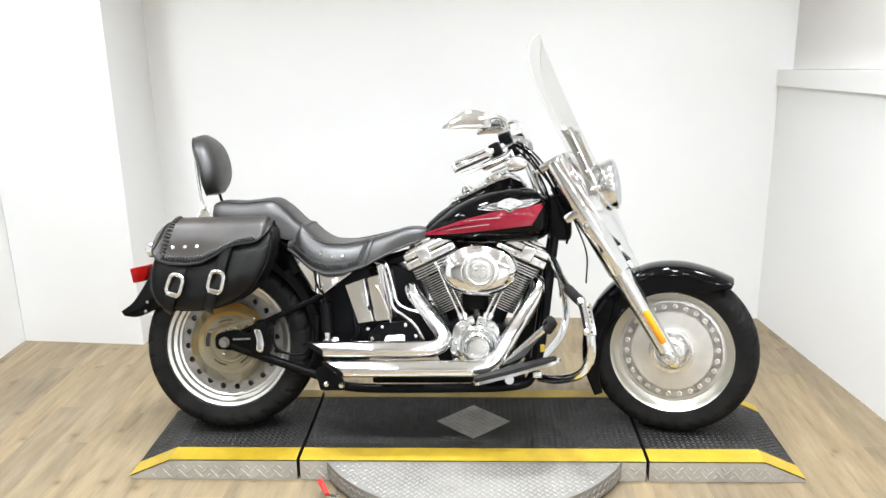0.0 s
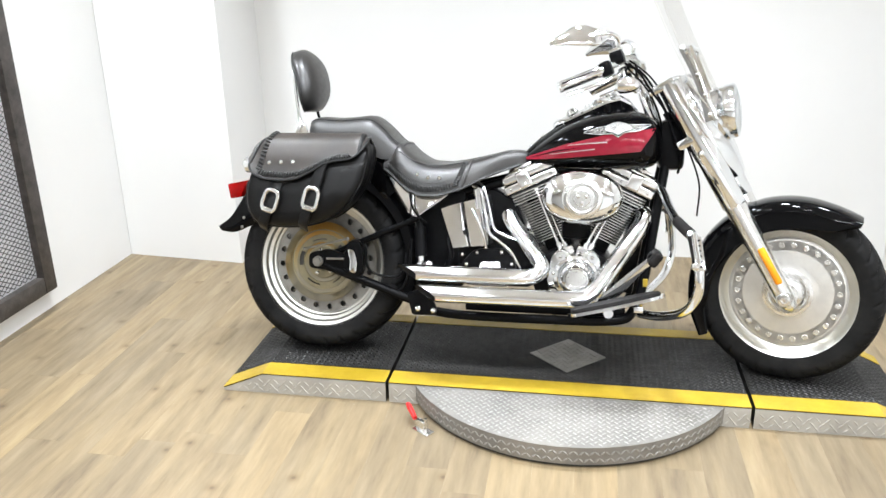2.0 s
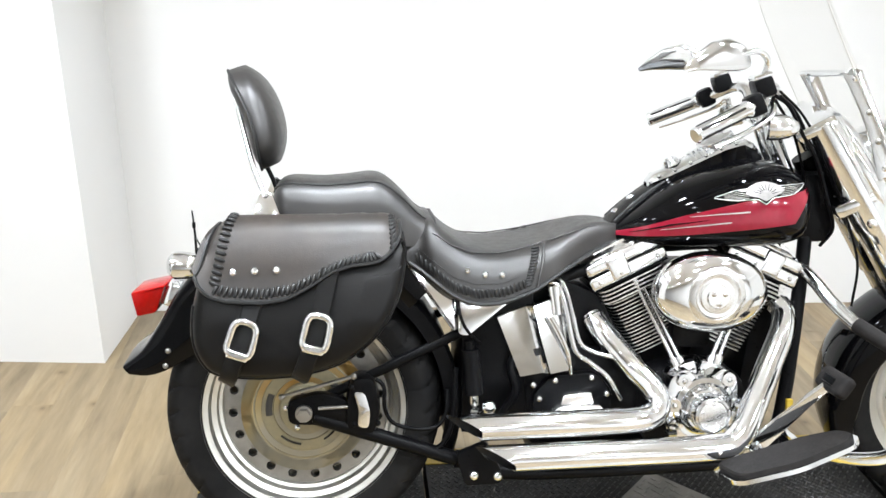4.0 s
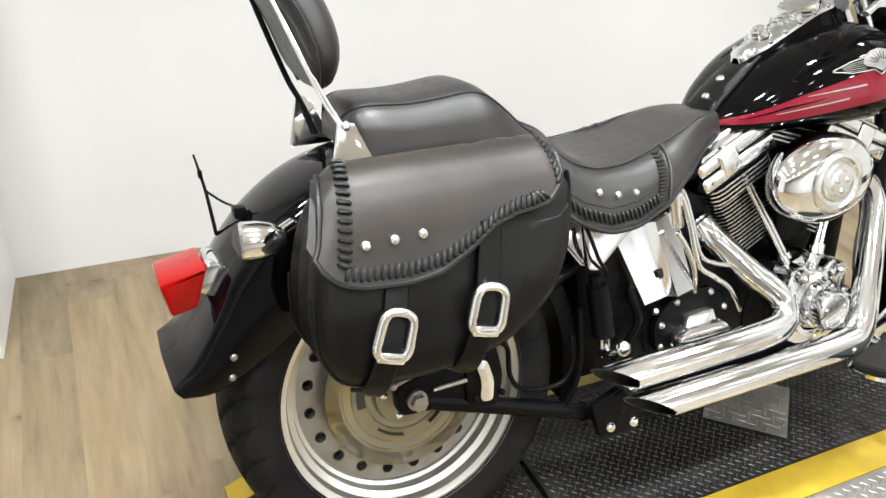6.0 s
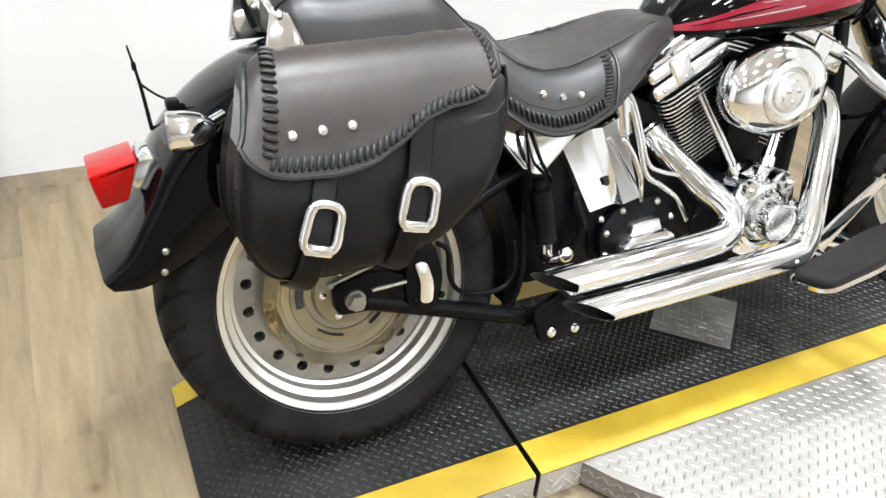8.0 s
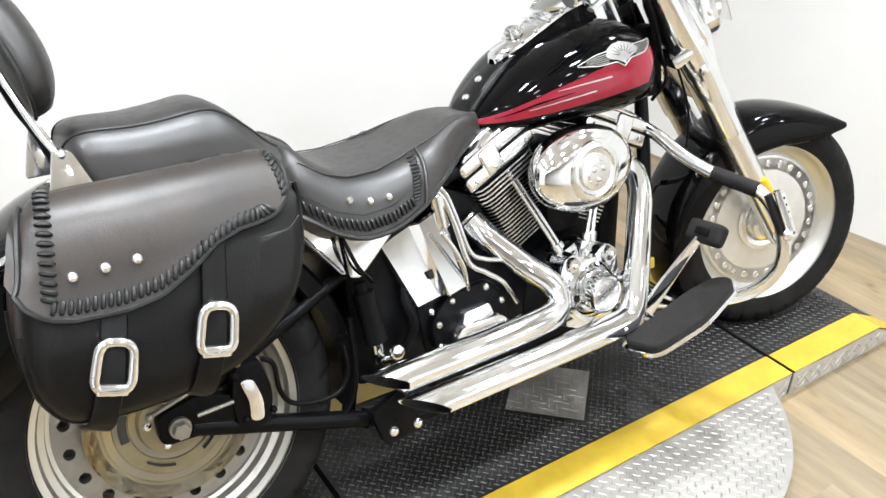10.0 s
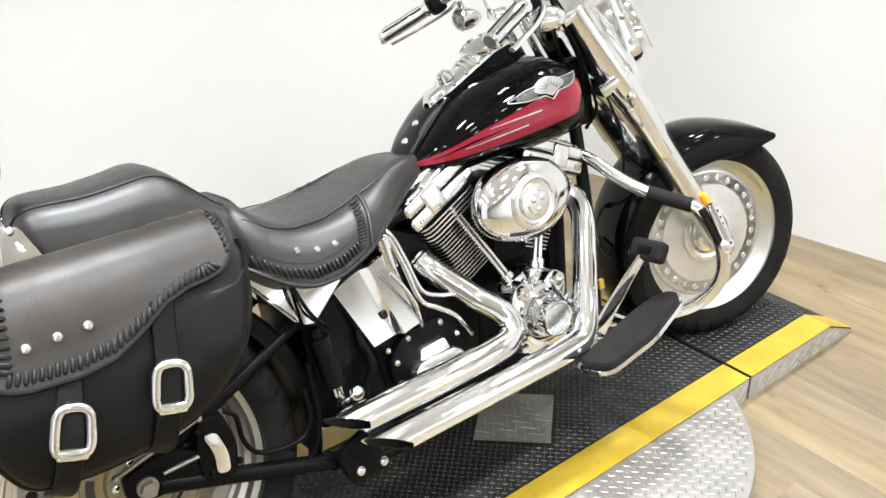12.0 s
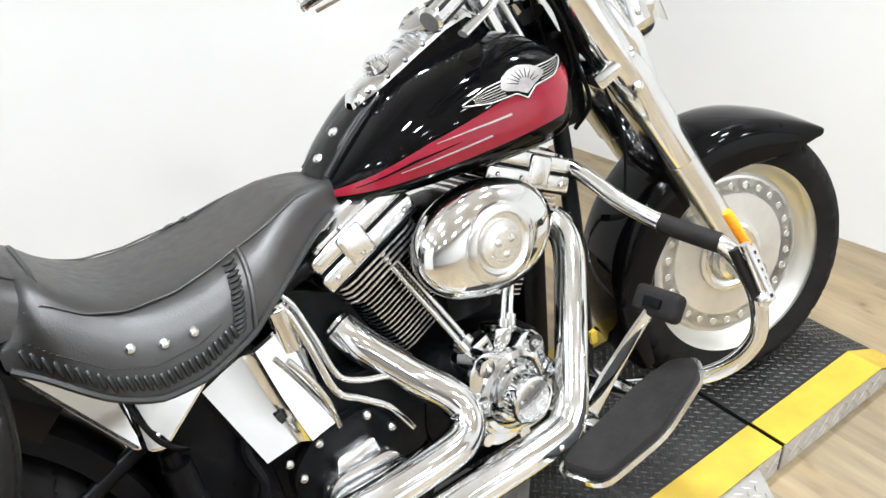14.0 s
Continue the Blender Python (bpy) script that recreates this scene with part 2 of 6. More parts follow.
def spline(pts, n=6):
    """Catmull-Rom through the points."""
    p = [Vector(q) for q in pts]
    if len(p) < 3:
        return p
    p = [2 * p[0] - p[1]] + p + [2 * p[-1] - p[-2]]
    out = []
    for i in range(1, len(p) - 2):
        a, b, c, d = p[i - 1:i + 3]
        for k in range(n):
            t = k / n
            out.append(0.5 * (2 * b + (c - a) * t + (2 * a - 5 * b + 4 * c - d) * t * t + (3 * b - a - 3 * c + d) * t ** 3))
    return out + [p[-2]]


def tube(bm, pts, r, seg=12, n=6, caps=True, flat=1.0):
    """A round tube along a smooth line; r may be one number or one for each point."""
    line = spline(pts, n) if n > 1 else [Vector(q) for q in pts]
    k = len(line)
    rs = [r] * k if not isinstance(r, (list, tuple)) else [float(q) for q in np.interp(np.linspace(0, len(r) - 1, k), range(len(r)), r)]
    d0 = (line[1] - line[0]).normalized()
    up = Vector((0, 0, 1)) if abs(d0.z) < 0.9 else Vector((0, 1, 0))
    u = d0.cross(up).normalized()
    rings = []
    for i in range(k):
        d = (line[min(i + 1, k - 1)] - line[max(i - 1, 0)]).normalized()
        u = (u - d * u.dot(d)).normalized()
        v = d.cross(u)
        rings.append([line[i] + rs[i] * (cos(2 * pi * j / seg) * u + flat * sin(2 * pi * j / seg) * v) for j in range(seg)])
    return loft(bm, rings, True, caps)


def box(bm, c, size, bevel=0.004, m=None, seg=2):
    t = bmesh.new()
    bmesh.ops.create_cube(t, size=1)
    t.transform(Matrix.Diagonal((*size, 1)))
    if bevel:
        bmesh.ops.bevel(t, geom=t.edges[:], offset=bevel, segments=seg, affect="EDGES", profile=0.6)
    return merge(bm, t, Matrix.Translation(c) @ (m or Matrix()))


def plate(bm, outline, y0, y1, bevel=0.003, seg=2):
    """A flat plate: an outline of (x, z) pairs, from y0 to y1, with rounded edges."""
    t = bmesh.new()
    vs = [t.verts.new((x, y0, z)) for x, z in outline]
    f = t.faces.new(vs)
    r = bmesh.ops.extrude_face_region(t, geom=[f])
    bmesh.ops.translate(t, verts=[v for v in r["geom"] if isinstance(v, bmesh.types.BMVert)], vec=(0, y1 - y0, 0))
    bmesh.ops.recalc_face_normals(t, faces=t.faces[:])
    if bevel:
        ed = [e for e in t.edges if all(abs(v.co.y - y0) < 1e-6 for v in e.verts) or all(abs(v.co.y - y1) < 1e-6 for v in e.verts)]
        bmesh.ops.bevel(t, geom=ed, offset=bevel, segments=seg, affect="EDGES", profile=0.6)
    return merge(bm, t)


def rounded(pts, r=0.02, n=4):
    """Round the corners of an outline of pairs."""
    out, k = [], len(pts)
    for i in range(k):
        a, b, c = (Vector(pts[(i + j) % k]) for j in (-1, 0, 1))
        ra = min(r, (a - b).length * 0.45, (c - b).length * 0.45)
        p, q = b + (a - b).normalized() * ra, b + (c - b).normalized() * ra
        for s in range(n + 1):
            t = s / n
            out.append(tuple((1 - t) ** 2 * p + 2 * t * (1 - t) * b + t * t * q))
    return out


def dome(bm, c, r, h, axis=(0, -1, 0), seg=10, rings=3):
    """A domed bolt or stud head that stands off along the axis."""
    t = bmesh.new()
    rows = [[(r * cos(a) * cos(2 * pi * j / seg), r * cos(a) * sin(2 * pi * j / seg), h * sin(a)) for j in range(seg)] for a in [k * pi / 2 / (rings + 0.3) for k in range(rings + 1)]]
    loft(t, [[(x, y, -0.002) for x, y, z in rows[0]]] + rows)
    q = Vector((0, 0, 1)).rotation_difference(Vector(axis)).to_matrix().to_4x4()
    return merge(bm, t, Matrix.Translation(c) @ q)


def rod(bm, a, b, r, seg=12, r2=None):
    return tube(bm, [a, b], [r, r2 or r], seg, 1)


def hole_ring(bm, c, r1, r2, count, rh, rc, y, depth, phase=0.0):
    """A flat ring round y, from r1 to r2, with a circle of real round holes of radius rh at radius rc."""
    half = pi / count
    for k in range(count):
        a0 = 2 * pi * k / count + phase
        edge = []
        for s in range(5):
            edge.append((r1, -half + 2 * half * s / 4))
        for s in range(1, 4):
            edge.append((r1 + (r2 - r1) * s / 4, half))
        for s in range(5):
            edge.append((r2, half - 2 * half * s / 4))
        for s in range(1, 4):
            edge.append((r2 + (r1 - r2) * s / 4, -half))
        outer = [bm.verts.new((c[0] + r * cos(a0 + a), c[1] + y, c[2] + r * sin(a0 + a))) for r, a in edge]
        inner, deep = [], []
        for r, a in edge:
            px, pz = r * cos(a) - rc, r * sin(a)
            ln = math.hypot(px, pz)
            qx, qz = rc + rh * px / ln, rh * pz / ln
            x, z = qx * cos(a0) - qz * sin(a0), qx * sin(a0) + qz * cos(a0)
            inner.append(bm.verts.new((c[0] + x, c[1] + y, c[2] + z)))
            deep.append(bm.verts.new((c[0] + x, c[1] + y + depth, c[2] + z)))
        n = len(edge)
        for i in range(n):
            j = (i + 1) % n
            bm.faces.new((outer[i], outer[j], inner[j], inner[i]))
            bm.faces.new((inner[i], inner[j], deep[j], deep[i]))
    bmesh.ops.remove_doubles(bm, verts=bm.verts[:], dist=1e-5)
    return bm

# ---- the setting ----
P = 0.075            # top of the platform
XL, XR0 = -2.18, 1.548
YB, YPART, XPART = 1.29, 0.945, -1.55


def prism(outline, z0, z1):
    """An upright prism over an outline of (x, y) pairs."""
    bm = bmesh.new()
    loft(bm, [[(x, y, z0) for x, y in outline], [(x, y, z1) for x, y in outline]])
    return bm


def structure(name, bm, mat, label):
    ob = part(name, bm, mat, None, label, 30)
    return tagged(ob, label, "room", kind="structure")


structure("wall_back", prism([(XPART, YB + 0.03), (3.2, YB - 0.06), (3.2, YB + 0.25), (XPART, YB + 0.2)], 0, CEIL), WALL, "smooth white painted back wall of the showroom bay")
structure("wall_partition", prism([(XL, YPART + 0.035), (XPART, YPART - 0.02), (XPART + 0.03, YB + 0.028), (XPART, YB + 0.2), (XL, YB + 0.2)], 0, CEIL), WALL, "white painted wall pier beside the bay")
structure("wall_left", prism([(XL - 0.2, -2.6), (XL - 0.02, -2.6), (XL, YB + 0.2), (XL - 0.2, YB + 0.2)], 0, CEIL), WALL, "white painted side wall with a dark framed panel")
def xright(y):
    return XR0 + (YB - y) * 0.122


RIGHT = [(xright(YB + 0.02), YB + 0.02), (xright(-1.6), -1.6)]
(xa, ya), (xb, yb) = RIGHT
def climbing(outline, z0, z1):
    """A prism whose lower and upper face climb: z at the back end and at the front end of the wall."""
    bm = bmesh.new()
    loft(bm, [[(x, y, z[0] if y > 0 else z[1]) for x, y in outline] for z in (z0, z1)])
    return bm


structure("wall_right", climbing([(xa, ya), (xb, yb), (xb + 0.3, yb), (xa + 0.3, ya)], (0, 0), (1.185, 1.315)), WALL, "white low side wall below a ledge")
structure("ledge_trim", climbing([(xa - 0.012, ya), (xb - 0.012, yb), (xb + 0.3, yb), (xa + 0.3, ya)], (1.187, 1.317), (1.262, 1.44)), WALL, "pale ledge trim along the top of the low wall")
structure("wall_right_upper", climbing([(xa + 0.06, ya), (xb + 0.06, yb), (xb + 0.3, yb), (xa + 0.3, ya)], (1.264, 1.442), (CEIL, CEIL)), WALLUP, "upper side wall set back behind the ledge, its shade painted grey")
for name, o in (("wall_south", [(-6, -6.2), (6, -6.2), (6, -6), (-6, -6)]), ("wall_west", [(-6.2, -6.2), (-6, -6.2), (-6, 1.5), (-6.2, 1.5)]), ("wall_east", [(6, -6.2), (6.2, -6.2), (6.2, 1.5), (6, 1.5)]),
                ("wall_north_west", [(-6, 1.3), (XL - 0.2, 1.3), (XL - 0.2, 1.5), (-6, 1.5)]), ("wall_north_east", [(3.2, 1.34), (6, 1.34), (6, 1.54), (3.2, 1.54)])):
    structure(name, prism(o, 0, CEIL), WALLFAR, "plain painted showroom wall")
structure("ceiling", prism([(-6.2, -6.2), (6.2, -6.2), (6.2, 1.55), (-6.2, 1.55)], CEIL, CEIL + 0.1), CEILMAT, "plain pale showroom ceiling")

floor = structure("floor", prism([(-6.2, -6.2), (6.2, -6.2), (6.2, 1.55), (-6.2, 1.55)], -0.1, -0.004), WOOD, "washed oak plank floor laid lengthwise")

# ---- the framed panel on the left wall ----
panel = tagged(new("wall_panel"), "dark weathered wooden frame with a white lattice panel on the wall", "wall panel")
PX, PY1, PZ0, PZ1, PW = XL, 0.30, 0.10, 1.75, 0.075
PY0 = PY1 - 0.95
for name, c, s in (("frame_post", (PX + 0.02, PY1 - PW / 2, (PZ0 + PZ1) / 2), (0.05, PW, PZ1 - PZ0)), ("frame_post", (PX + 0.02, PY0 + PW / 2, (PZ0 + PZ1) / 2), (0.05, PW, PZ1 - PZ0)),
                   ("frame_rail", (PX + 0.02, (PY0 + PY1) / 2, PZ0 + PW / 2), (0.048, PY1 - PY0 - 2 * PW, PW)), ("frame_rail", (PX + 0.02, (PY0 + PY1) / 2, PZ1 - PW / 2), (0.048, PY1 - PY0 - 2 * PW, PW))):
    part(name, box(bmesh.new(), c, s, 0.006), DARKWOOD, panel)
part("panel_board", box(bmesh.new(), (PX + 0.006, (PY0 + PY1) / 2, (PZ0 + PZ1) / 2), (0.008, PY1 - PY0 - 2 * PW, PZ1 - PZ0 - 2 * PW), 0.001), WHITEPANEL, panel, "white board behind the lattice")
bm = bmesh.new()
z = PZ0 + PW + 0.02
while z < PZ1 - PW - 0.02:
    y = PY0 + PW
    while y < PY1 - PW - 0.03:
        for s in (1, -1):
            rod(bm, (PX + 0.014, y, z - 0.011 * s), (PX + 0.014, y + 0.036, z + 0.011 * s), 0.0018, 4)
        y += 0.036
    z += 0.022
part("lattice", bm, SLOT, panel, "thin grey wire lattice", kind="stuff")

# ---- the platform with its ramps and turntable ----
SEAML, SEAMR, TIPL, TIPR, RAMPL, RAMPR = -0.518, 0.684, -1.118, 1.216, -0.968, 1.076
YF, YN = 0.262, -0.278     # far and near edge
STRIPE = 0.079


def deck(name, x0, x1, parent, ramp_side=0):
    """One section of the deck: a steel-sided box with a black top; a ramp at one end runs down to the floor."""
    g = 0.006
    if ramp_side < 0:
        prof = [(x0, 0.0), (x0, 0.012), (RAMPL, P), (x1 - g, P), (x1 - g, 0.0)]
    elif ramp_side > 0:
        prof = [(x0 + g, 0.0), (x0 + g, P), (RAMPR, P), (x1, 0.012), (x1, 0.0)]
    else:
        prof = [(x0 + g, 0.0), (x0 + g, P), (x1 - g, P), (x1 - g, 0.0)]
    prof = [(x, max(z, 0.0005)) for x, z in prof]
    body = part(name, plate(bmesh.new(), prof, YN, YF, 0.0), BLACKPLATE, parent, angle=20)
    prof2 = [(x, z - 0.004 if z > 0.005 else z) for x, z in prof]
    part("side_plate", plate(bmesh.new(), prof2, YN - 0.004, YN - 0.0005, 0.0), SIDEPLATE, body, "bright steel tread plate side", 20)
    part("side_plate", plate(bmesh.new(), prof2, YF + 0.0005, YF + 0.004, 0.0), STEELPLATE, body, "bright steel tread plate side", 20)
    top = [(x, z) for x, z in prof if z > 0.005]
    for ya, yb in ((YN, YN + STRIPE), (YF - 0.062, YF)):
        bm = bmesh.new()
        loft(bm, [[(x, ya - (0.004 if ya < 0 else 0), z + 0.0005), (x, yb, z + 0.0005), (x, yb, z + 0.003), (x, ya - (0.004 if ya < 0 else 0), z + 0.003)] for x, z in top])
        part("yellow_stripe", bm, YELLOW, body, "worn yellow safety stripe", 20)
    # raised tread on the black top and on the steel side
    bm = bmesh.new()
    step = 0.0205
    i = 0
    x = x0 + 0.02
    while x < x1 - 0.012:
        j, y = 0, YN + STRIPE + 0.014
        while y < YF - 0.062 - 0.01:
            xx = x + (step / 2 if j % 2 else 0)
            if abs(xx - DIA[0]) / 0.145 + abs(y - DIA[1]) / 0.137 > 1.0 and xx < x1 - 0.012:
                zt = float(np.interp(xx, [p[0] for p in top], [p[1] for p in top]))
                tread(bm, (xx, y, zt), 45 if j % 2 else -45, 0.0090, 0.0025, 0.0016)
            y += step / 2
            j += 1
        x += step
        i += 1
    part("raised_tread", bm, TREADWORN, body, "raised lozenge tread, worn shiny", 20, kind="stuff")
    bm = bmesh.new()
    x, i = x0 + 0.03, 0
    while x < x1 - 0.02:
        zt = float(np.interp(x, [p[0] for p in top], [p[1] for p in top]))
        zz = 0.014
        j = 0
        while zz < zt - 0.016:
            t = bmesh.new()
            tread(t, (0, 0, 0), 45 if (i + j) % 2 else -45)
            merge(bm, t, Matrix.Translation((x + (0.013 if j % 2 else 0), YN - 0.004, zz)) @ Matrix.Rotation(radians(90), 4, "X"))
            zz += 0.017
            j += 1
        x += 0.028
        i += 1
    part("raised_tread", bm, SIDEPLATE, body, "raised lozenge tread on the steel side", 20, kind="stuff")
    return body


def tread(bm, c, deg, ln=0.012, w=0.0032, h=0.0018):
    a = radians(deg)
    u, v = Vector((cos(a), sin(a), 0)), Vector((-sin(a), cos(a), 0))
    c = Vector(c)
    rim = [bm.verts.new(c + u * ln), bm.verts.new(c + u * ln * 0.3 + v * w), bm.verts.new(c - u * ln * 0.3 + v * w), bm.verts.new(c - u * ln), bm.verts.new(c - u * ln * 0.3 - v * w), bm.verts.new(c + u * ln * 0.3 - v * w)]
    top = [bm.verts.new(c + u * ln * 0.55 + Vector((0, 0, h))), bm.verts.new(c - u * ln * 0.55 + Vector((0, 0, h)))]
    for f in ((0, 1, "a"), (1, 2, "b", "a"), (2, 3, "b"), (3, 4, "b"), (4, 5, "a", "b"), (5, 0, "a")):
        bm.faces.new([rim[k] if isinstance(k, int) else top["ab".index(k)] for k in f])
    return bm


DIA = (0.089, 0.0)
INLAY = surface("bare_inlay_steel", (0.24, 0.228, 0.21), 0.45, 0.5, 0.2, 12)
platform = tagged(new("motorcycle_platform"), "low black tread plate platform with worn yellow edge stripes", "platform")
deck("ramp_deck", TIPL, SEAML, platform, -1)
deck("centre_deck", SEAML, SEAMR, platform)
deck("ramp_deck", SEAMR, TIPR, platform, 1)
bm = bmesh.new()
loft(bm, [[(DIA[0] - 0.137, 0, z), (DIA[0], -0.13, z), (DIA[0] + 0.137, 0, z), (DIA[0], 0.13, z)] for z in (P + 0.0005, P + 0.003)])
inlay = part("diamond_inlay", bm, INLAY, platform, "bare steel diamond set in the black deck", 20)
bm = bmesh.new()
for i in range(-6, 7):
    for j in range(-8, 9):
        x, y = DIA[0] + i * 0.024 + (0.012 if j % 2 else 0), j * 0.0155
        if abs(x - DIA[0]) / 0.125 + abs(y) / 0.118 < 1:
            tread(bm, (x, y, P + 0.003), 45 if (i + j) % 2 else -45)
part("raised_tread", bm, INLAY, inlay, kind="stuff", angle=20)

# the part of the turntable that stands out in front of the deck
RT, TC = 0.578, (0.089, 0.0)
turntable = tagged(new("turntable"), "round bare steel tread plate turntable set against the platform", "turntable")
edge = [(TC[0] + RT * cos(a), TC[1] + RT * sin(a)) for a in np.linspace(pi + 0.505, 2 * pi - 0.505, 60)]
ends = YN - 0.0045
outline = [(edge[0][0], ends)] + [(x, min(y, ends)) for x, y in edge] + [(edge[-1][0], ends)]
outline = [p for i, p in enumerate(outline) if i == 0 or (Vector(p) - Vector(outline[i - 1])).length > 1e-4]
table = part("turntable_disc", prism(outline, 0.012, P - 0.004), TABLE, turntable, "round bare steel tread plate", 30)
bm = bmesh.new()
loft(bm, [[(x, y, z) for x, y in [(TC[0] + (p[0] - TC[0]) * 0.985, min(TC[1] + (p[1] - TC[1]) * 0.985, ends)) for p in outline]] for z in (0.0, 0.012)])
part("turntable_base", bm, SLOT, turntable, "dark base under the disc", 30)
bm = bmesh.new()
step, i = 0.0255, 0
x = TC[0] - RT
while x < TC[0] + RT:
    y, j = -RT, 0
    while y < YN - 0.012:
        xx = x + (step / 2 if j % 2 else 0)
        if math.hypot(xx - TC[0], y - TC[1]) < RT - 0.012:
            tread(bm, (xx, y, P - 0.004), 45 if j % 2 else -45, 0.0098, 0.0026, 0.0015)
        y += step / 2
        j += 1
    x += step
    i += 1
for k in range(78):
    a = pi + 0.52 + (pi - 1.04) * k / 77
    for j in range(2):
        t = bmesh.new()
        tread(t, (0, 0, 0), 45 if (k + j) % 2 else -45, 0.011)
        merge(bm, t, Matrix.Translation((TC[0] + RT * cos(a), TC[1] + RT * sin(a), 0.027 + 0.024 * j)) @ Matrix.Rotation(a + pi / 2, 4, "Z") @ Matrix.Rotation(radians(90), 4, "X"))
part("raised_tread", bm, STEELTREAD, table, "bright worn lozenge tread", 20, kind="stuff")
# the red-handled lock beside the turntable
lock = tagged(new("turntable_lock"), "small steel foot lock with a red plastic handle on the floor", "lock lever")
part("lock_bracket", box(bmesh.new(), (-0.368, -0.442, 0.020), (0.036, 0.018, 0.040), 0.004, Matrix.Rotation(radians(-35), 4, "Z")), ALU, lock, "bent steel bracket")
bm = tube(bmesh.new(), [(-0.430, -0.352, 0.040), (-0.418, -0.378, 0.042), (-0.392, -0.424, 0.034)], [0.008, 0.0095, 0.008], 12, 4)
part("red_handle", bm, REDGRIP, lock, "rounded red handle")
part("lock_pin", rod(bmesh.new(), (-0.352, -0.452, 0.0), (-0.352, -0.452, 0.052), 0.005, 10), ALU, lock)
part("lock_foot", box(bmesh.new(), (-0.362, -0.446, 0.003), (0.070, 0.036, 0.006), 0.002, Matrix.Rotation(radians(-35), 4, "Z")), ALU, lock)

# ---- the motorcycle: x forward, y to its left, z up from the deck, leaning on its stand ----
LEANDEG, STEERDEG = 14.0, 11.0
bike = tagged(new("motorcycle"), "black and red cruiser motorcycle with leather saddlebags, leaning", "motorcycle")
bike.matrix_world = Matrix.Translation((0, 0.012, P)) @ Matrix.Rotation(radians(-LEANDEG), 4, "X")
RW, FW = Vector((-0.813, 0, 0.313)), Vector((0.816, 0, 0.288))
RAKE = radians(30)
UA, NA = Vector((-math.sin(RAKE), 0, math.cos(RAKE))), Vector((math.cos(RAKE), 0, math.sin(RAKE)))
SA = Vector((0.40, 0, 0))
STEER = Matrix.Translation(SA) @ Matrix.Rotation(radians(-STEERDEG), 4, "Z") @ Matrix.Translation(-SA)


FORKAXIS = Vector((0.40, 0, 0.83))
FORK = Matrix.Translation(FW + Vector((0.002, -0.020, 0))) @ Matrix.Rotation(radians(-4.0), 4, "X") @ Matrix.Translation(FORKAXIS - FW) @ Matrix.Rotation(radians(-18.0), 4, UA) @ Matrix.Translation(-FORKAXIS)   # turned about the raked head
ROLL = FORK @ Matrix.Translation(FW) @ Matrix.Rotation(radians(-2.2), 4, "X") @ Matrix.Translation(Vector((0.005, -0.012, -0.002)) - FW)
REARSET = Matrix.Translation(RW + Vector((0.0016, -0.009, -0.004))) @ Matrix.Rotation(radians(-3.5), 4, "X") @ Matrix.Translation(-RW)
TWIST = Matrix(((1, 0, 0, 0), (0, 1, 0, 0), (0, 0.052, 1, 0), (0, 0, 0, 1)))   # the frame's set on its stand


def bp(name, bm, mat, label="", parent=None, steer=False, angle=38, kind=""):
    return part(name, bm, mat, parent or bike, label, angle, {"rear": TWIST @ REARSET, "bars": TWIST @ STEER, "fork": TWIST @ FORK, "wheel": TWIST @ ROLL, "grip-1": TWIST @ STEER @ Matrix.Translation((-0.024, 0.125, 0)), "grip1": TWIST @ STEER @ Matrix.Translation((-0.027, -0.143, 0.010))}.get(steer, TWIST), kind)


# wheels
def tyre(c, radius, rim, width, grooves):
    """A tyre with a rounded crown and slanting tread grooves cut into it."""
    bm = bmesh.new()
    half = width / 2
    prof = []
    for k in range(25):
        a = pi * k / 24
        y = -half * cos(a)
        r = rim + (radius - rim) * (math.sin(a) ** 0.42 if 0 < k < 24 else 0)
        prof.append((r, y * (1.0 if 0 < k < 24 else 0.86)))
    seg = 288
    rings = []
    for s in range(seg):
        a = 2 * pi * s / seg
        ring = []
        for r, y in prof:
            if r > rim + (radius - rim) * 0.50 and 0.012 < abs(y):
                ph = (grooves * s / seg + abs(y) / half * 1.35 + (0.5 if y > 0 else 0)) % 1.0
                if ph < 0.17:
                    r -= 0.008
            ring.append((c[0] + r * cos(a), c[1] + y, c[2] + r * sin(a)))
        rings.append([bm.verts.new(p) for p in ring])
    n = len(prof)
    for s in range(seg):
        a, b = rings[s], rings[(s + 1) % seg]
        for i in range(n - 1):
            bm.faces.new((a[i], a[i + 1], b[i + 1], b[i]))
    return bm


def rw(name, bm, mat, label="", parent=None, angle=38):
    return bp(name, bm, mat, label, parent, "rear", angle)


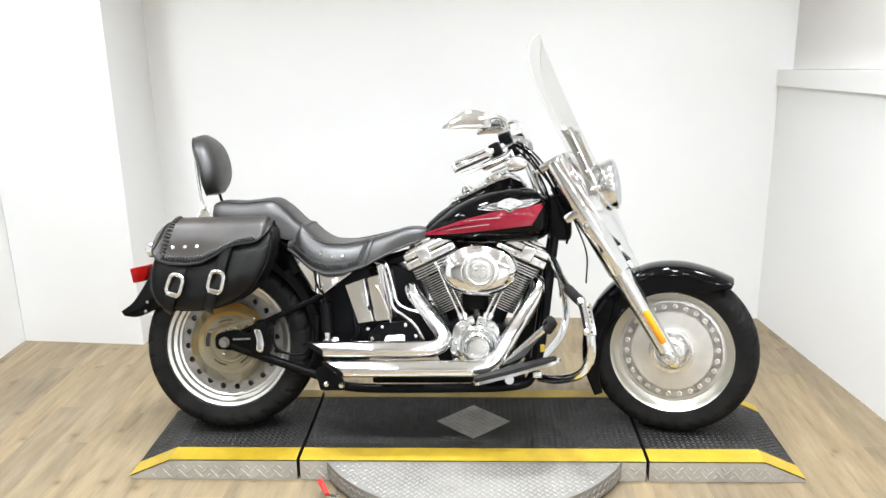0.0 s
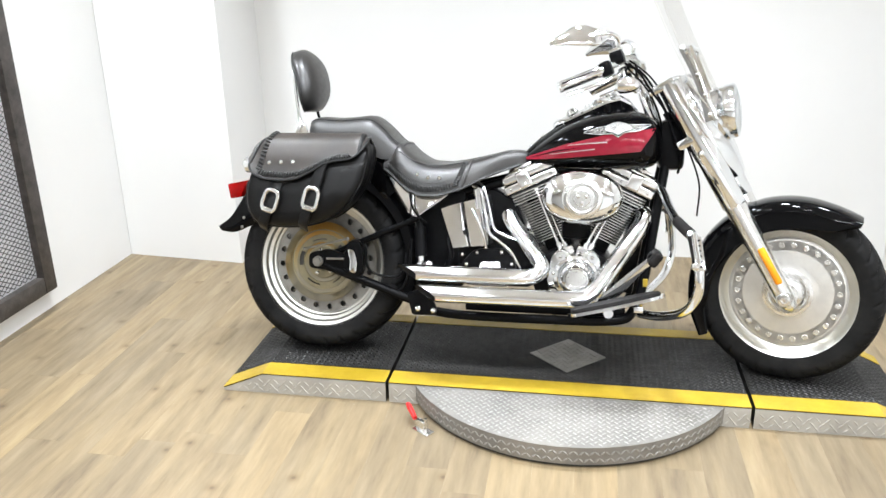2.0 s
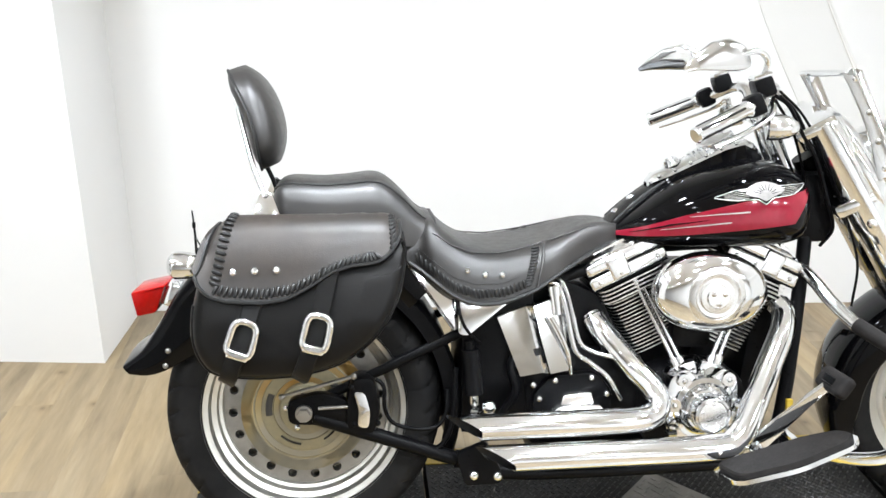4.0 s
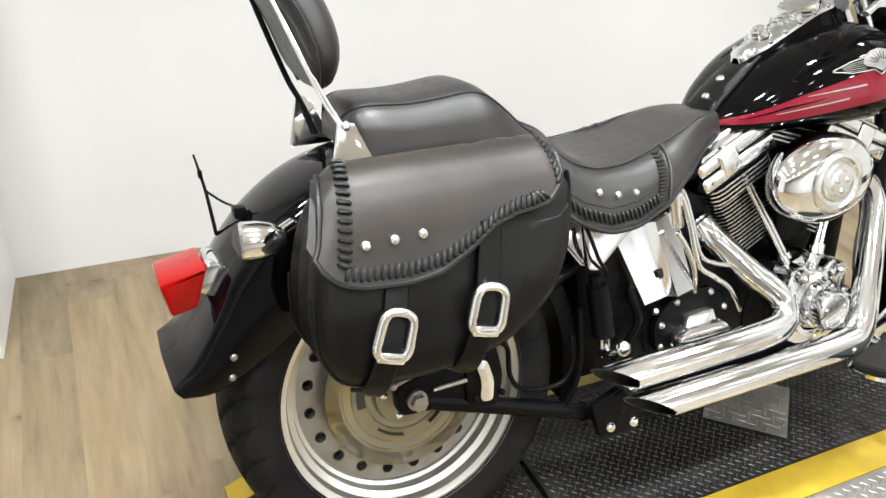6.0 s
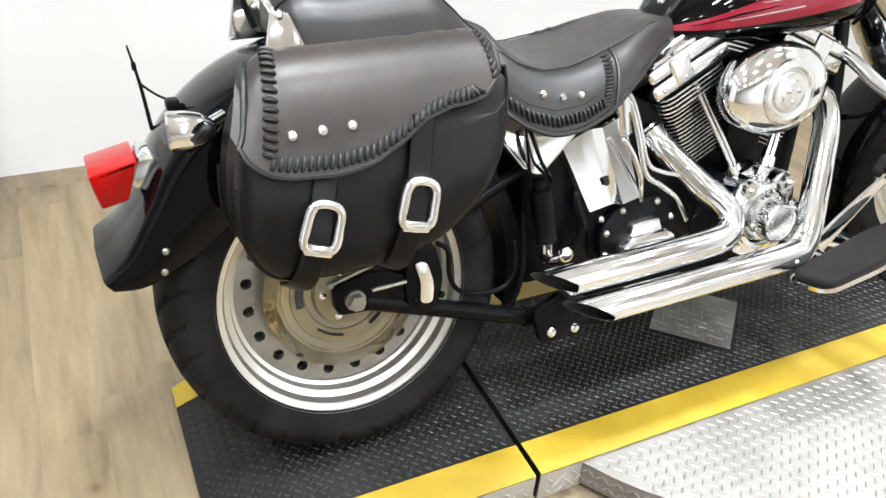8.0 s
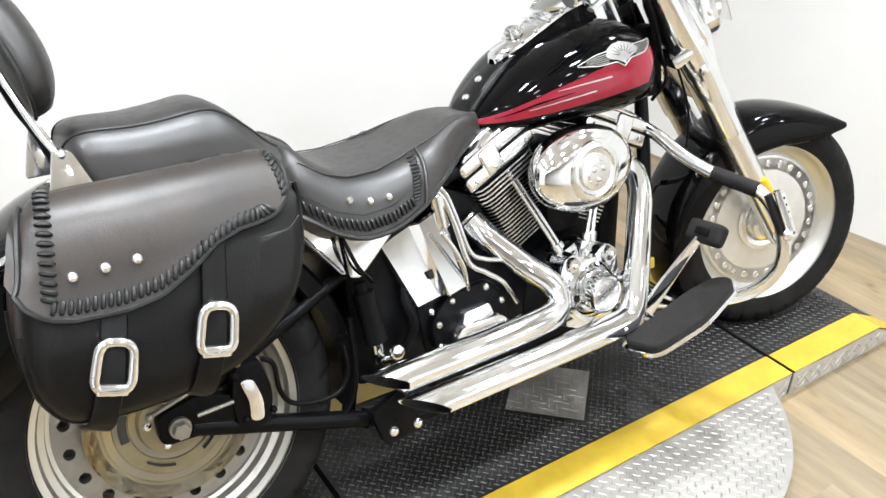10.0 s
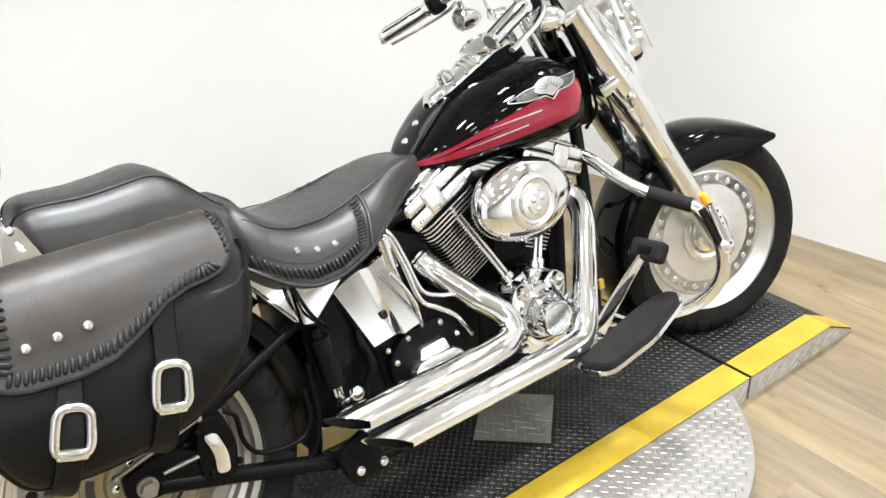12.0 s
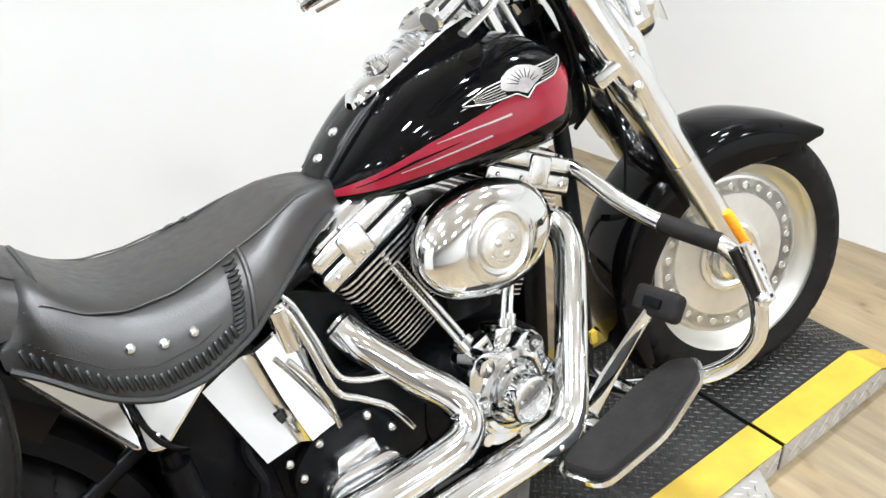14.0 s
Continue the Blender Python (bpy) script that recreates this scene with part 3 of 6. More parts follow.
def rear_wheel():
    c = RW
    w = rw("rear_wheel", lathe(bmesh.new(), [(0.234, -0.092), (0.2345, -0.086), (0.230, -0.083), (0.219, -0.080), (0.214, -0.066), (0.203, -0.060), (0.200, -0.045), (0.193, -0.042), (0.190, -0.030), (0.190, 0.03), (0.2, 0.05), (0.219, 0.08), (0.233, 0.092), (0.222, 0.06), (0.222, -0.06)], c, 72, True), RIM, "stepped polished aluminium rear wheel with a ring of holes")
    rw("tyre", tyre(c, 0.320, 0.230, 0.208, 30), RUBBER, "black rubber tyre with slanting grooves", w)
    bm = hole_ring(bmesh.new(), c, 0.150, 0.192, 20, 0.0105, 0.170, -0.036, 0.02, 0.1)
    lathe(bm, [(0.150, -0.036), (0.05, -0.03), (0.05, 0.03), (0.190, 0.03)], c, 48)
    rw("wheel_disc", bm, DARKALU, "grey cast wheel disc with round holes", w, 12)
    bm = hole_ring(bmesh.new(), c, 0.122, 0.147, 30, 0.0026, 0.1345, -0.070, 0.004, 0.03)
    lathe(bm, [(0.147, -0.070), (0.147, -0.066), (0.122, -0.066)], c, 60)
    d = rw("brake_disc", bm, DISC, "rust-stained steel brake disc", w, 1)
    rw("disc_carrier", lathe(bmesh.new(), [(0.124, -0.069), (0.116, -0.071), (0.113, -0.067), (0.104, -0.067), (0.100, -0.072), (0.075, -0.073), (0.072, -0.068), (0.062, -0.068), (0.058, -0.082), (0.030, -0.086), (0.030, -0.06), (0.124, -0.06)], c, 48, True), CARRIER, "dull steel disc carrier", d)
    for k in range(5):
        a = 2 * pi * k / 5 + 0.5
        bm = bmesh.new()
        arc = [(c[0] + 0.084 * cos(a + t), c[1] - 0.0735, c[2] + 0.084 * sin(a + t)) for t in np.linspace(-0.3, 0.3, 5)]
        tube(bm, arc, 0.0075, 8, 3, flat=0.25)
        rw("disc_slot", bm, SLOT, "", d)
        rw("disc_bolt", dome(bmesh.new(), (c[0] + 0.044 * cos(a), c[1] - 0.085, c[2] + 0.044 * sin(a)), 0.008, 0.006), CHROME, "", d)
    return w


def front_wheel():
    c = FW
    w = bp("front_wheel", lathe(bmesh.new(), [(0.224, -0.062), (0.2245, -0.056), (0.220, -0.053), (0.215, -0.050), (0.208, -0.040), (0.198, -0.029), (0.187, -0.021), (0.187, 0.02), (0.216, 0.05), (0.229, 0.062), (0.22, 0.04), (0.22, -0.04)], c, 72, True), RIM, "solid satin aluminium front wheel with a ring of small holes", steer="wheel")
    bp("tyre", tyre(c, 0.300, 0.216, 0.142, 34), RUBBER, "black rubber tyre with slanting grooves", w, "wheel")
    bm = hole_ring(bmesh.new(), c, 0.143, 0.176, 26, 0.0064, 0.160, -0.028, 0.025, 0.05)
    lathe(bm, [(0.176, -0.028), (0.183, -0.0265), (0.188, -0.022), (0.188, 0.022), (0.176, 0.028), (0.06, 0.03)], c, 60)
    lathe(bm, [(0.143, -0.028), (0.10, -0.0315), (0.062, -0.033), (0.058, -0.036)], c, 60)
    bp("wheel_disc", bm, SATIN, "satin aluminium disc with round holes", w, "wheel")
    bp("hub", lathe(bmesh.new(), [(0.082, -0.030), (0.080, -0.037), (0.070, -0.039), (0.066, -0.036), (0.052, -0.036), (0.047, -0.056), (0.036, -0.062), (0.034, -0.085), (0.02, -0.088), (0.02, 0.088), (0.05, 0.04), (0.08, 0.030)], c, 40, True), ALU, "turned aluminium hub", w, "wheel")
    for k in range(26):
        a = 2 * pi * k / 26 + 0.05
        bm = lathe(bmesh.new(), [(0.0090, -0.0282), (0.0090, -0.0292), (0.0074, -0.0298), (0.0066, -0.0282)], (c[0] + 0.160 * cos(a), c[1], c[2] + 0.160 * sin(a)), 12, True)
        bp("hole_rim", bm, ALU, "", w, "wheel")
    return w


rear_wheel()
front_wheel()

# rear fender, tail lamp, signals
def fender(path, half, depth, flare=None, start=1.0, n=5):
    """A shell over a wheel: the path is the crown's line (x, z); the sides hang by depth towards the wheel."""
    line = spline([(x, 0, z) for x, z in path], n)
    rings = []
    k = len(line)
    for i, p in enumerate(line):
        d = (line[min(i + 1, k - 1)] - line[max(i - 1, 0)]).normalized()
        nrm = Vector((-d.z, 0, d.x))
        if nrm.dot(p - (RW if path[0][0] < 0.2 else FW)) < 0:
            nrm = -nrm
        t = i / (k - 1)
        dp = float(np.interp(t, np.linspace(0, 1, len(depth)), depth))
        hw = float(np.interp(t, np.linspace(0, 1, len(half)), half))
        e = min(0.034, dp * 0.5) * (float(np.interp(t, [0.55, 0.8], [1.0, 0.45])) if path[0][0] < 0.2 else 1.0)
        k66 = float(np.interp(e, [0.012, 0.034], [0.86, 0.66]))
        prof = [(-dp, 1.0), (-(dp + e) / 2, 1.01), (-e, 1.0)] + [(-e + e * math.sin(a), k66 + (1 - k66) * math.cos(a)) for a in (0.35, 0.7, 1.05, 1.35)] + [(0.003, 0.45), (0.005, 0.2), (0.0055, 0.0)]
        prof = prof + [(a, -b) for a, b in prof[-2::-1]]
        outer = [p + nrm * a + Vector((0, -hw * b, 0)) for a, b in prof]
        inner = [p + nrm * (a - 0.004) + Vector((0, -(hw - 0.004) * b, 0)) for a, b in prof]
        rings.append(outer + inner[::-1])
    return loft(bmesh.new(), rings)


rf = bp("rear_fender", fender([(-0.50, 0.62), (-0.58, 0.70), (-0.70, 0.742), (-0.82, 0.748), (-0.93, 0.722), (-1.02, 0.668), (-1.085, 0.595), (-1.126, 0.525), (-1.165, 0.468), (-1.203, 0.438)], [0.112, 0.114, 0.116, 0.118, 0.118, 0.118, 0.122], [0.10, 0.10, 0.12, 0.15, 0.16, 0.13, 0.075, 0.02]), PAINT, "long black gloss rear fender with a flared tail", angle=60)
for x, z in ((-1.105, 0.470), (-1.112, 0.436)):
    bp("fender_bolt", dome(bmesh.new(), (x, -0.119, z), 0.0065, 0.004), DARKALU, "", rf)
tail = bp("tail_lamp", box(bmesh.new(), (-1.108, 0, 0.574), (0.04, 0.085, 0.06), 0.012, Matrix.Rotation(radians(28), 4, "Y")), CHROME, "chrome tail lamp base with a red lens")
bp("red_lens", plate(bmesh.new(), rounded([(-1.183, 0.531), (-1.141, 0.539), (-1.118, 0.602), (-1.195, 0.586)], 0.006), -0.060, 0.060, 0.006), REDLENS, "translucent red plastic lens", tail)
bp("lens_reflector", plate(bmesh.new(), rounded([(-1.150, 0.545), (-1.141, 0.546), (-1.128, 0.592), (-1.150, 0.589)], 0.003), -0.045, 0.045, 0.002), ALU, "bright reflector behind the lens", tail)
bm = bmesh.new()
tube(bm, [(-1.076, 0.098, 0.602), (-1.081, 0.117, 0.678), (-1.090, 0.136, 0.740)], [0.0036, 0.0030, 0.0018], 8, 3)
mast = bp("mast", bm, BLACKMETAL, "thin black mast behind the seat")
bp("mast_clip", box(bmesh.new(), (-1.085, 0.126, 0.706), (0.008, 0.008, 0.014), 0.002), BLACKMETAL, "", mast)
bp("mast_bracket", tube(bmesh.new(), [(-1.081, 0.117, 0.678), (-1.062, 0.07, 0.668), (-1.045, 0.02, 0.668)], 0.0022, 8, 3), BLACKMETAL, "", mast)
bp("mast_base", box(bmesh.new(), (-1.045, 0.010, 0.664), (0.022, 0.028, 0.020), 0.005), BLACKMETAL, "", mast)


def signal(side, c, back, name, stalk_to, steer=False):
    """A bullet-shaped chrome turn signal."""
    c = Vector(c)
    bm = bmesh.new()
    prof = [(0.0, 0.045), (0.012, 0.040), (0.024, 0.022), (0.029, 0.0), (0.030, -0.022), (0.027, -0.026), (0.0, -0.026)]
    t = lathe(bmesh.new(), prof, (0, 0, 0), 20)
    q = Vector((0, 1, 0)).rotation_difference(Vector((back, side * 0.15, 0.0))).to_matrix().to_4x4()
    merge(bm, t, Matrix.Translation(c) @ q)
    s = bp(name, bm, CHROME, "chrome bullet turn signal", steer=steer)
    t = lathe(bmesh.new(), [(0.025, -0.026), (0.025, -0.029), (0.018, -0.036), (0.0, -0.039)], (0, 0, 0), 20)
    t.transform(Matrix.Translation(c) @ q)
    bp("signal_lens", t, GLASS, "clear lens", s, steer)
    bp("signal_stalk", tube(bmesh.new(), [c, (c + Vector(stalk_to)) / 2 + Vector((0, 0, -0.004)), stalk_to], 0.009, 10, 4), CHROME, "", s, steer)


signal(-1, (-1.050, -0.158, 0.668), 1, "rear_signal", (-0.988, -0.125, 0.674))

# seat, pillion, back rest
def arch_loft(rows, n=14, p=0.55, dish=0.0, sub=5):
    """Cushion: rows of (x, half width, lower z, upper z)."""
    sm = spline([Vector((r[0], r[1], r[2])) for r in rows], sub)
    st = spline([Vector((r[0], r[3], 0)) for r in rows], sub)
    rings = []
    for q, t in zip(sm, st):
        x, w, zl, zt = q.x, q.y, q.z, t.y
        ring = []
        for k in range(n + 1):
            th = pi * k / n
            cy, sy = math.cos(th), math.sin(th)
            y = -w * math.copysign(abs(cy) ** 0.6, cy) * (1 - 0.12 * sy)
            z = zl + (zt - zl) * sy ** p - dish * max(0.0, sy - 0.75) * 0.8
            ring.append((x, y, z))
        ring.append((x, w * 0.5, zl))
        ring.append((x, -w * 0.5, zl))
        rings.append(ring)
    return loft(bmesh.new(), rings), rings


SEATROWS = [(-0.055, 0.040, 0.700, 0.722), (-0.09, 0.066, 0.690, 0.738), (-0.15, 0.092, 0.668, 0.742), (-0.22, 0.136, 0.640, 0.722), (-0.260, 0.154, 0.620, 0.710), (-0.30, 0.170, 0.599, 0.702), (-0.37, 0.184, 0.577, 0.694), (-0.43, 0.186, 0.574, 0.700), (-0.48, 0.177, 0.590, 0.728), (-0.525, 0.160, 0.624, 0.766), (-0.550, 0.139, 0.643, 0.745), (-0.580, 0.128, 0.664, 0.705)]
bm = arch_loft(SEATROWS, dish=0.05)[0]
seat = bp("rider_seat", bm, SEATLEATHER, "black leather bucket rider seat with laced skirt and studs", angle=60)
PILROWS = [(-0.876, 0.050, 0.775, 0.800), (-0.864, 0.092, 0.755, 0.828), (-0.835, 0.112, 0.742, 0.840), (-0.766, 0.120, 0.730, 0.838), (-0.708, 0.122, 0.724, 0.842), (-0.655, 0.124, 0.716, 0.848), (-0.622, 0.124, 0.708, 0.838), (-0.585, 0.122, 0.696, 0.806), (-0.548, 0.121, 0.696, 0.766), (-0.512, 0.118, 0.690, 0.744)]
bm, pil_rings = arch_loft(PILROWS, p=0.42)
pil = bp("pillion_seat", bm, SEATLEATHER, "padded black leather pillion cushion", angle=60)
bm = bmesh.new()
tube(bm, [r[4] for r in pil_rings[2:-1:2]], 0.003, 6, 2)
tube(bm, [r[10] for r in pil_rings[2:-1:2]], 0.003, 6, 2)
bp("piping", bm, LACE, "", pil)
bm = bmesh.new()
tube(bm, [Vector(p) * 1.0 + Vector((0.004, 0, 0.002)) for p in pil_rings[-2][:15]], 0.005, 6, 2)
bp("seat_seam", bm, LACE, "", pil)


def skirt_point(x, f, side=-1):
    """A point on the seat's skirt at x, a part f of the way up its side, with the outward direction."""
    w = float(np.interp(-x, [-r[0] for r in SEATROWS], [r[1] for r in SEATROWS]))
    zl = float(np.interp(-x, [-r[0] for r in SEATROWS], [r[2] for r in SEATROWS]))
    zt = float(np.interp(-x, [-r[0] for r in SEATROWS], [r[3] for r in SEATROWS]))
    s = f ** (1 / 0.55)
    cy = math.sqrt(max(0, 1 - s * s))
    return Vector((x, side * (w * cy ** 0.6 * (1 - 0.12 * s) + 0.001), zl + (zt - zl) * f))


for side in (-1, 1):
    for x in (-0.372, -0.411, -0.450):
        bp("seat_stud", dome(bmesh.new(), skirt_point(x, 0.53, side), 0.0075, 0.006, (0, side, 0.25)), CHROME, "domed chrome stud", seat)
    bm = bmesh.new()
    for k in range(26):
        x = -0.322 - 0.234 * k / 25
        rise = float(np.interp(-x, [-r[0] for r in SEATROWS], [r[3] - r[2] for r in SEATROWS]))
        a, b = skirt_point(x, 0.018 / rise, side), skirt_point(x - 0.003, 0.035 / rise, side)
        tube(bm, [a, a.lerp(b, 0.15) + Vector((0, side * 0.0018, 0)), a.lerp(b, 0.85) + Vector((0, side * 0.0018, 0)), b], [0.0024, 0.0033, 0.0033, 0.0024], 6, 2)
    for k in range(14):
        f = 0.20 + 0.050 * k
        a, b = skirt_point(-0.306 + 0.026 * k / 13, f, side), skirt_point(-0.324 + 0.026 * k / 13, f + 0.015, side)
        tube(bm, [a, (a + b) / 2 + Vector((0, side * 0.003, 0)), b], [0.0024, 0.0034, 0.0024], 6, 3)
    bp("seat_lacing", bm, LACE, "black leather whip lacing along the skirt", seat, kind="stuff")
    bm = bmesh.new()
    tube(bm, [skirt_point(x, 0.03, side) for x in np.linspace(-0.10, -0.575, 18)], 0.005, 6, 2)
    bp("seat_edge", bm, LACE, "", seat)
    # the flap's front edge, the fine stitch line above the lacing and the crease round the dished top
    bm = tube(bmesh.new(), [skirt_point(-0.293 + 0.026 * k / 13, 0.03 + 0.066 * k, side) for k in range(14)], 0.0042, 8, 2)
    bp("flap_edge", bm, SEATLEATHER, "", seat, angle=60)
    bm = bmesh.new()
    for k in range(40):
        x = -0.336 - 0.215 * k / 39
        rise = float(np.interp(-x, [-r[0] for r in SEATROWS], [r[3] - r[2] for r in SEATROWS]))
        tube(bm, [skirt_point(x, 0.046 / rise, side), skirt_point(x - 0.0032, 0.046 / rise, side)], 0.0009, 5, 1)
    bp("seat_stitching", bm, LACE, "", seat, kind="stuff")
    bm = tube(bmesh.new(), [skirt_point(x, f, side) for x, f in zip(np.linspace(-0.130, -0.540, 22), np.interp(np.linspace(0, 1, 22), [0, 0.35, 0.7, 1], [0.80, 0.90, 0.86, 0.72]))], 0.0017, 8, 2)
    bp("seat_crease", bm, SEATLEATHER, "", seat, angle=60)

# back rest: a cushion on two chrome uprights
REST = Matrix(((1, 0, 0.02, -0.02 * 0.77), (0, 1, 0.30, -0.30 * 0.77), (0, 0, 1, 0), (0, 0, 0, 1)))   # its uprights are bent a little


def rp(name, bm, mat, label="", parent=None, angle=38):
    bm.transform(REST)
    return bp(name, bm, mat, label, parent, angle=angle)


BA = Vector((-0.36, 0, 0.93)).normalized()
B0 = Vector((-0.878, 0, 0.866))
bn = Vector((BA.z, 0, -BA.x))
rings = []
for k in range(17):
    t = k / 16
    w = 0.128 * (1 - abs(2 * t - 0.95) ** 3.5 * 0.55)
    th = 0.070 * (1 - abs(2 * t - 1) ** 4 * 0.6)
    c = B0 + BA * (0.235 * t) + bn * (-0.012 + 0.02 * math.sin(pi * t))
    ring = []
    for j in range(24):
        a = 2 * pi * j / 24
        ca, sa = math.cos(a), math.sin(a)
        ring.append(c + Vector((0, 1, 0)) * w * math.copysign(abs(ca) ** 0.6, ca) + bn * th / 2 * math.copysign(abs(sa) ** 0.7, sa) + bn * (0.012 * (1 - ca * ca) if sa > 0 else 0))
    rings.append(ring)
rest = rp("back_rest", loft(bmesh.new(), rings), SEATLEATHER, "padded black leather back rest on slim uprights", angle=60)
bm = bmesh.new()
tube(bm, [r[0] + bn * -0.012 for r in rings] , 0.0035, 6, 1)
tube(bm, [r[12] + bn * -0.012 for r in rings], 0.0035, 6, 1)
rp("pad_piping", bm, LACE, "", rest)
for s in (-1, 1):
    bm = bmesh.new()
    tube(bm, [(-0.872, 0.118 * s, 0.755), (-0.890, 0.118 * s, 0.81), (-0.914, 0.108 * s, 0.865), (-0.966, 0.078 * s, 1.03), (-0.974, 0.04 * s, 1.06)], 0.0054, 10, 4)
    rp("upright", bm, CHROME if s < 0 else BLACKMETAL, "slim upright rod", rest)
    rp("upright_plate", plate(bmesh.new(), rounded([(-0.922, 0.735), (-0.840, 0.735), (-0.872, 0.815), (-0.897, 0.82)], 0.008), 0.128 * s - 0.004, 0.128 * s + 0.004, 0.002), CHROME, "chrome side plate", rest)
    rp("plate_bolt", dome(bmesh.new(), (-0.886, 0.132 * s, 0.812), 0.008, 0.006, (0, s, 0)), CHROME, "", rest)

# saddlebags
LIDLOW = [(-0.968, 0.700), (-0.962, 0.677), (-0.950, 0.657), (-0.932, 0.644), (-0.905, 0.636), (-0.84, 0.632), (-0.79, 0.640), (-0.745, 0.664), (-0.70, 0.694), (-0.66, 0.704), (-0.63, 0.707), (-0.605, 0.713), (-0.585, 0.725), (-0.570, 0.741), (-0.560, 0.758), (-0.556, 0.770)]
BAGOUT = [(-0.985, 0.70), (-1.008, 0.62), (-1.008, 0.54), (-0.975, 0.487), (-0.88, 0.475), (-0.77, 0.482), (-0.68, 0.507), (-0.605, 0.565), (-0.560, 0.64), (-0.545, 0.72), (-0.552, 0.765), (-0.60, 0.778), (-0.93, 0.772)]


def bulge(z):
    """How far the bag's face swells out below its lid."""
    return 0.030 * min(1.0, max(0.0, (0.72 - z) / 0.13))


def lid_low(x):
    return float(np.interp(x, [p[0] for p in LIDLOW], [p[1] for p in LIDLOW]))


def lid_point(u, v, out=0.0):
    """A point on the lid: u along its length, v from its inner top edge (0) over the shoulder to its lower edge (1)."""
    x = -0.968 + 0.412 * u
    xr = -0.988 + 0.390 * u + (1 - u) ** 2 * (0.034 - 0.058 * v)
    zt = 0.786 + 0.006 * u - 0.020 * max(0, abs(2 * u - 1) - 0.86) / 0.14
    zl = lid_low(x)
    stop = zl
    zl = min(zl, zt - 0.100)
    if stop > zl and 0 < v:
        # towards the lid's rounded corners it ends higher up
        v = v * float(np.interp(stop - zl, [0, 0.0125, 0.034, 0.073, 0.096], [1, 0.833, 0.667, 0.5, 0.333]))
    path = [(-0.150, zt - 0.022), (-0.180, zt - 0.002), (-0.222, zt - 0.004), (-0.258, zt - 0.027), (-0.280, zt - 0.066), (-0.288 - bulge(zl) / 3, min(zt - 0.075, (zt - 0.075 + zl) / 2)), (-0.290 - bulge(zl), zl)]
    f = v * (len(path) - 1)
    i = min(int(f), len(path) - 2)
    a, b = Vector(path[i]), Vector(path[i + 1])
    g = f - i
    aa = Vector(path[i - 1]) if i else 2 * a - b
    bb = Vector(path[i + 2]) if i + 2 < len(path) else 2 * b - a
    q = 0.5 * (2 * a + (b - aa) * g + (2 * aa - 5 * a + 4 * b - bb) * g * g + (3 * a - aa - 3 * b + bb) * g ** 3)
    d = (0.5 * ((b - aa) + 2 * (2 * aa - 5 * a + 4 * b - bb) * g + 3 * (3 * a - aa - 3 * b + bb) * g * g)).normalized()
    nrm = Vector((d.y, -d.x)) if d.x < 0 else Vector((-1, 0))
    if nrm.x > 0:
        nrm = -nrm
    q = q + nrm * out
    return Vector((xr, q.x, q.y))


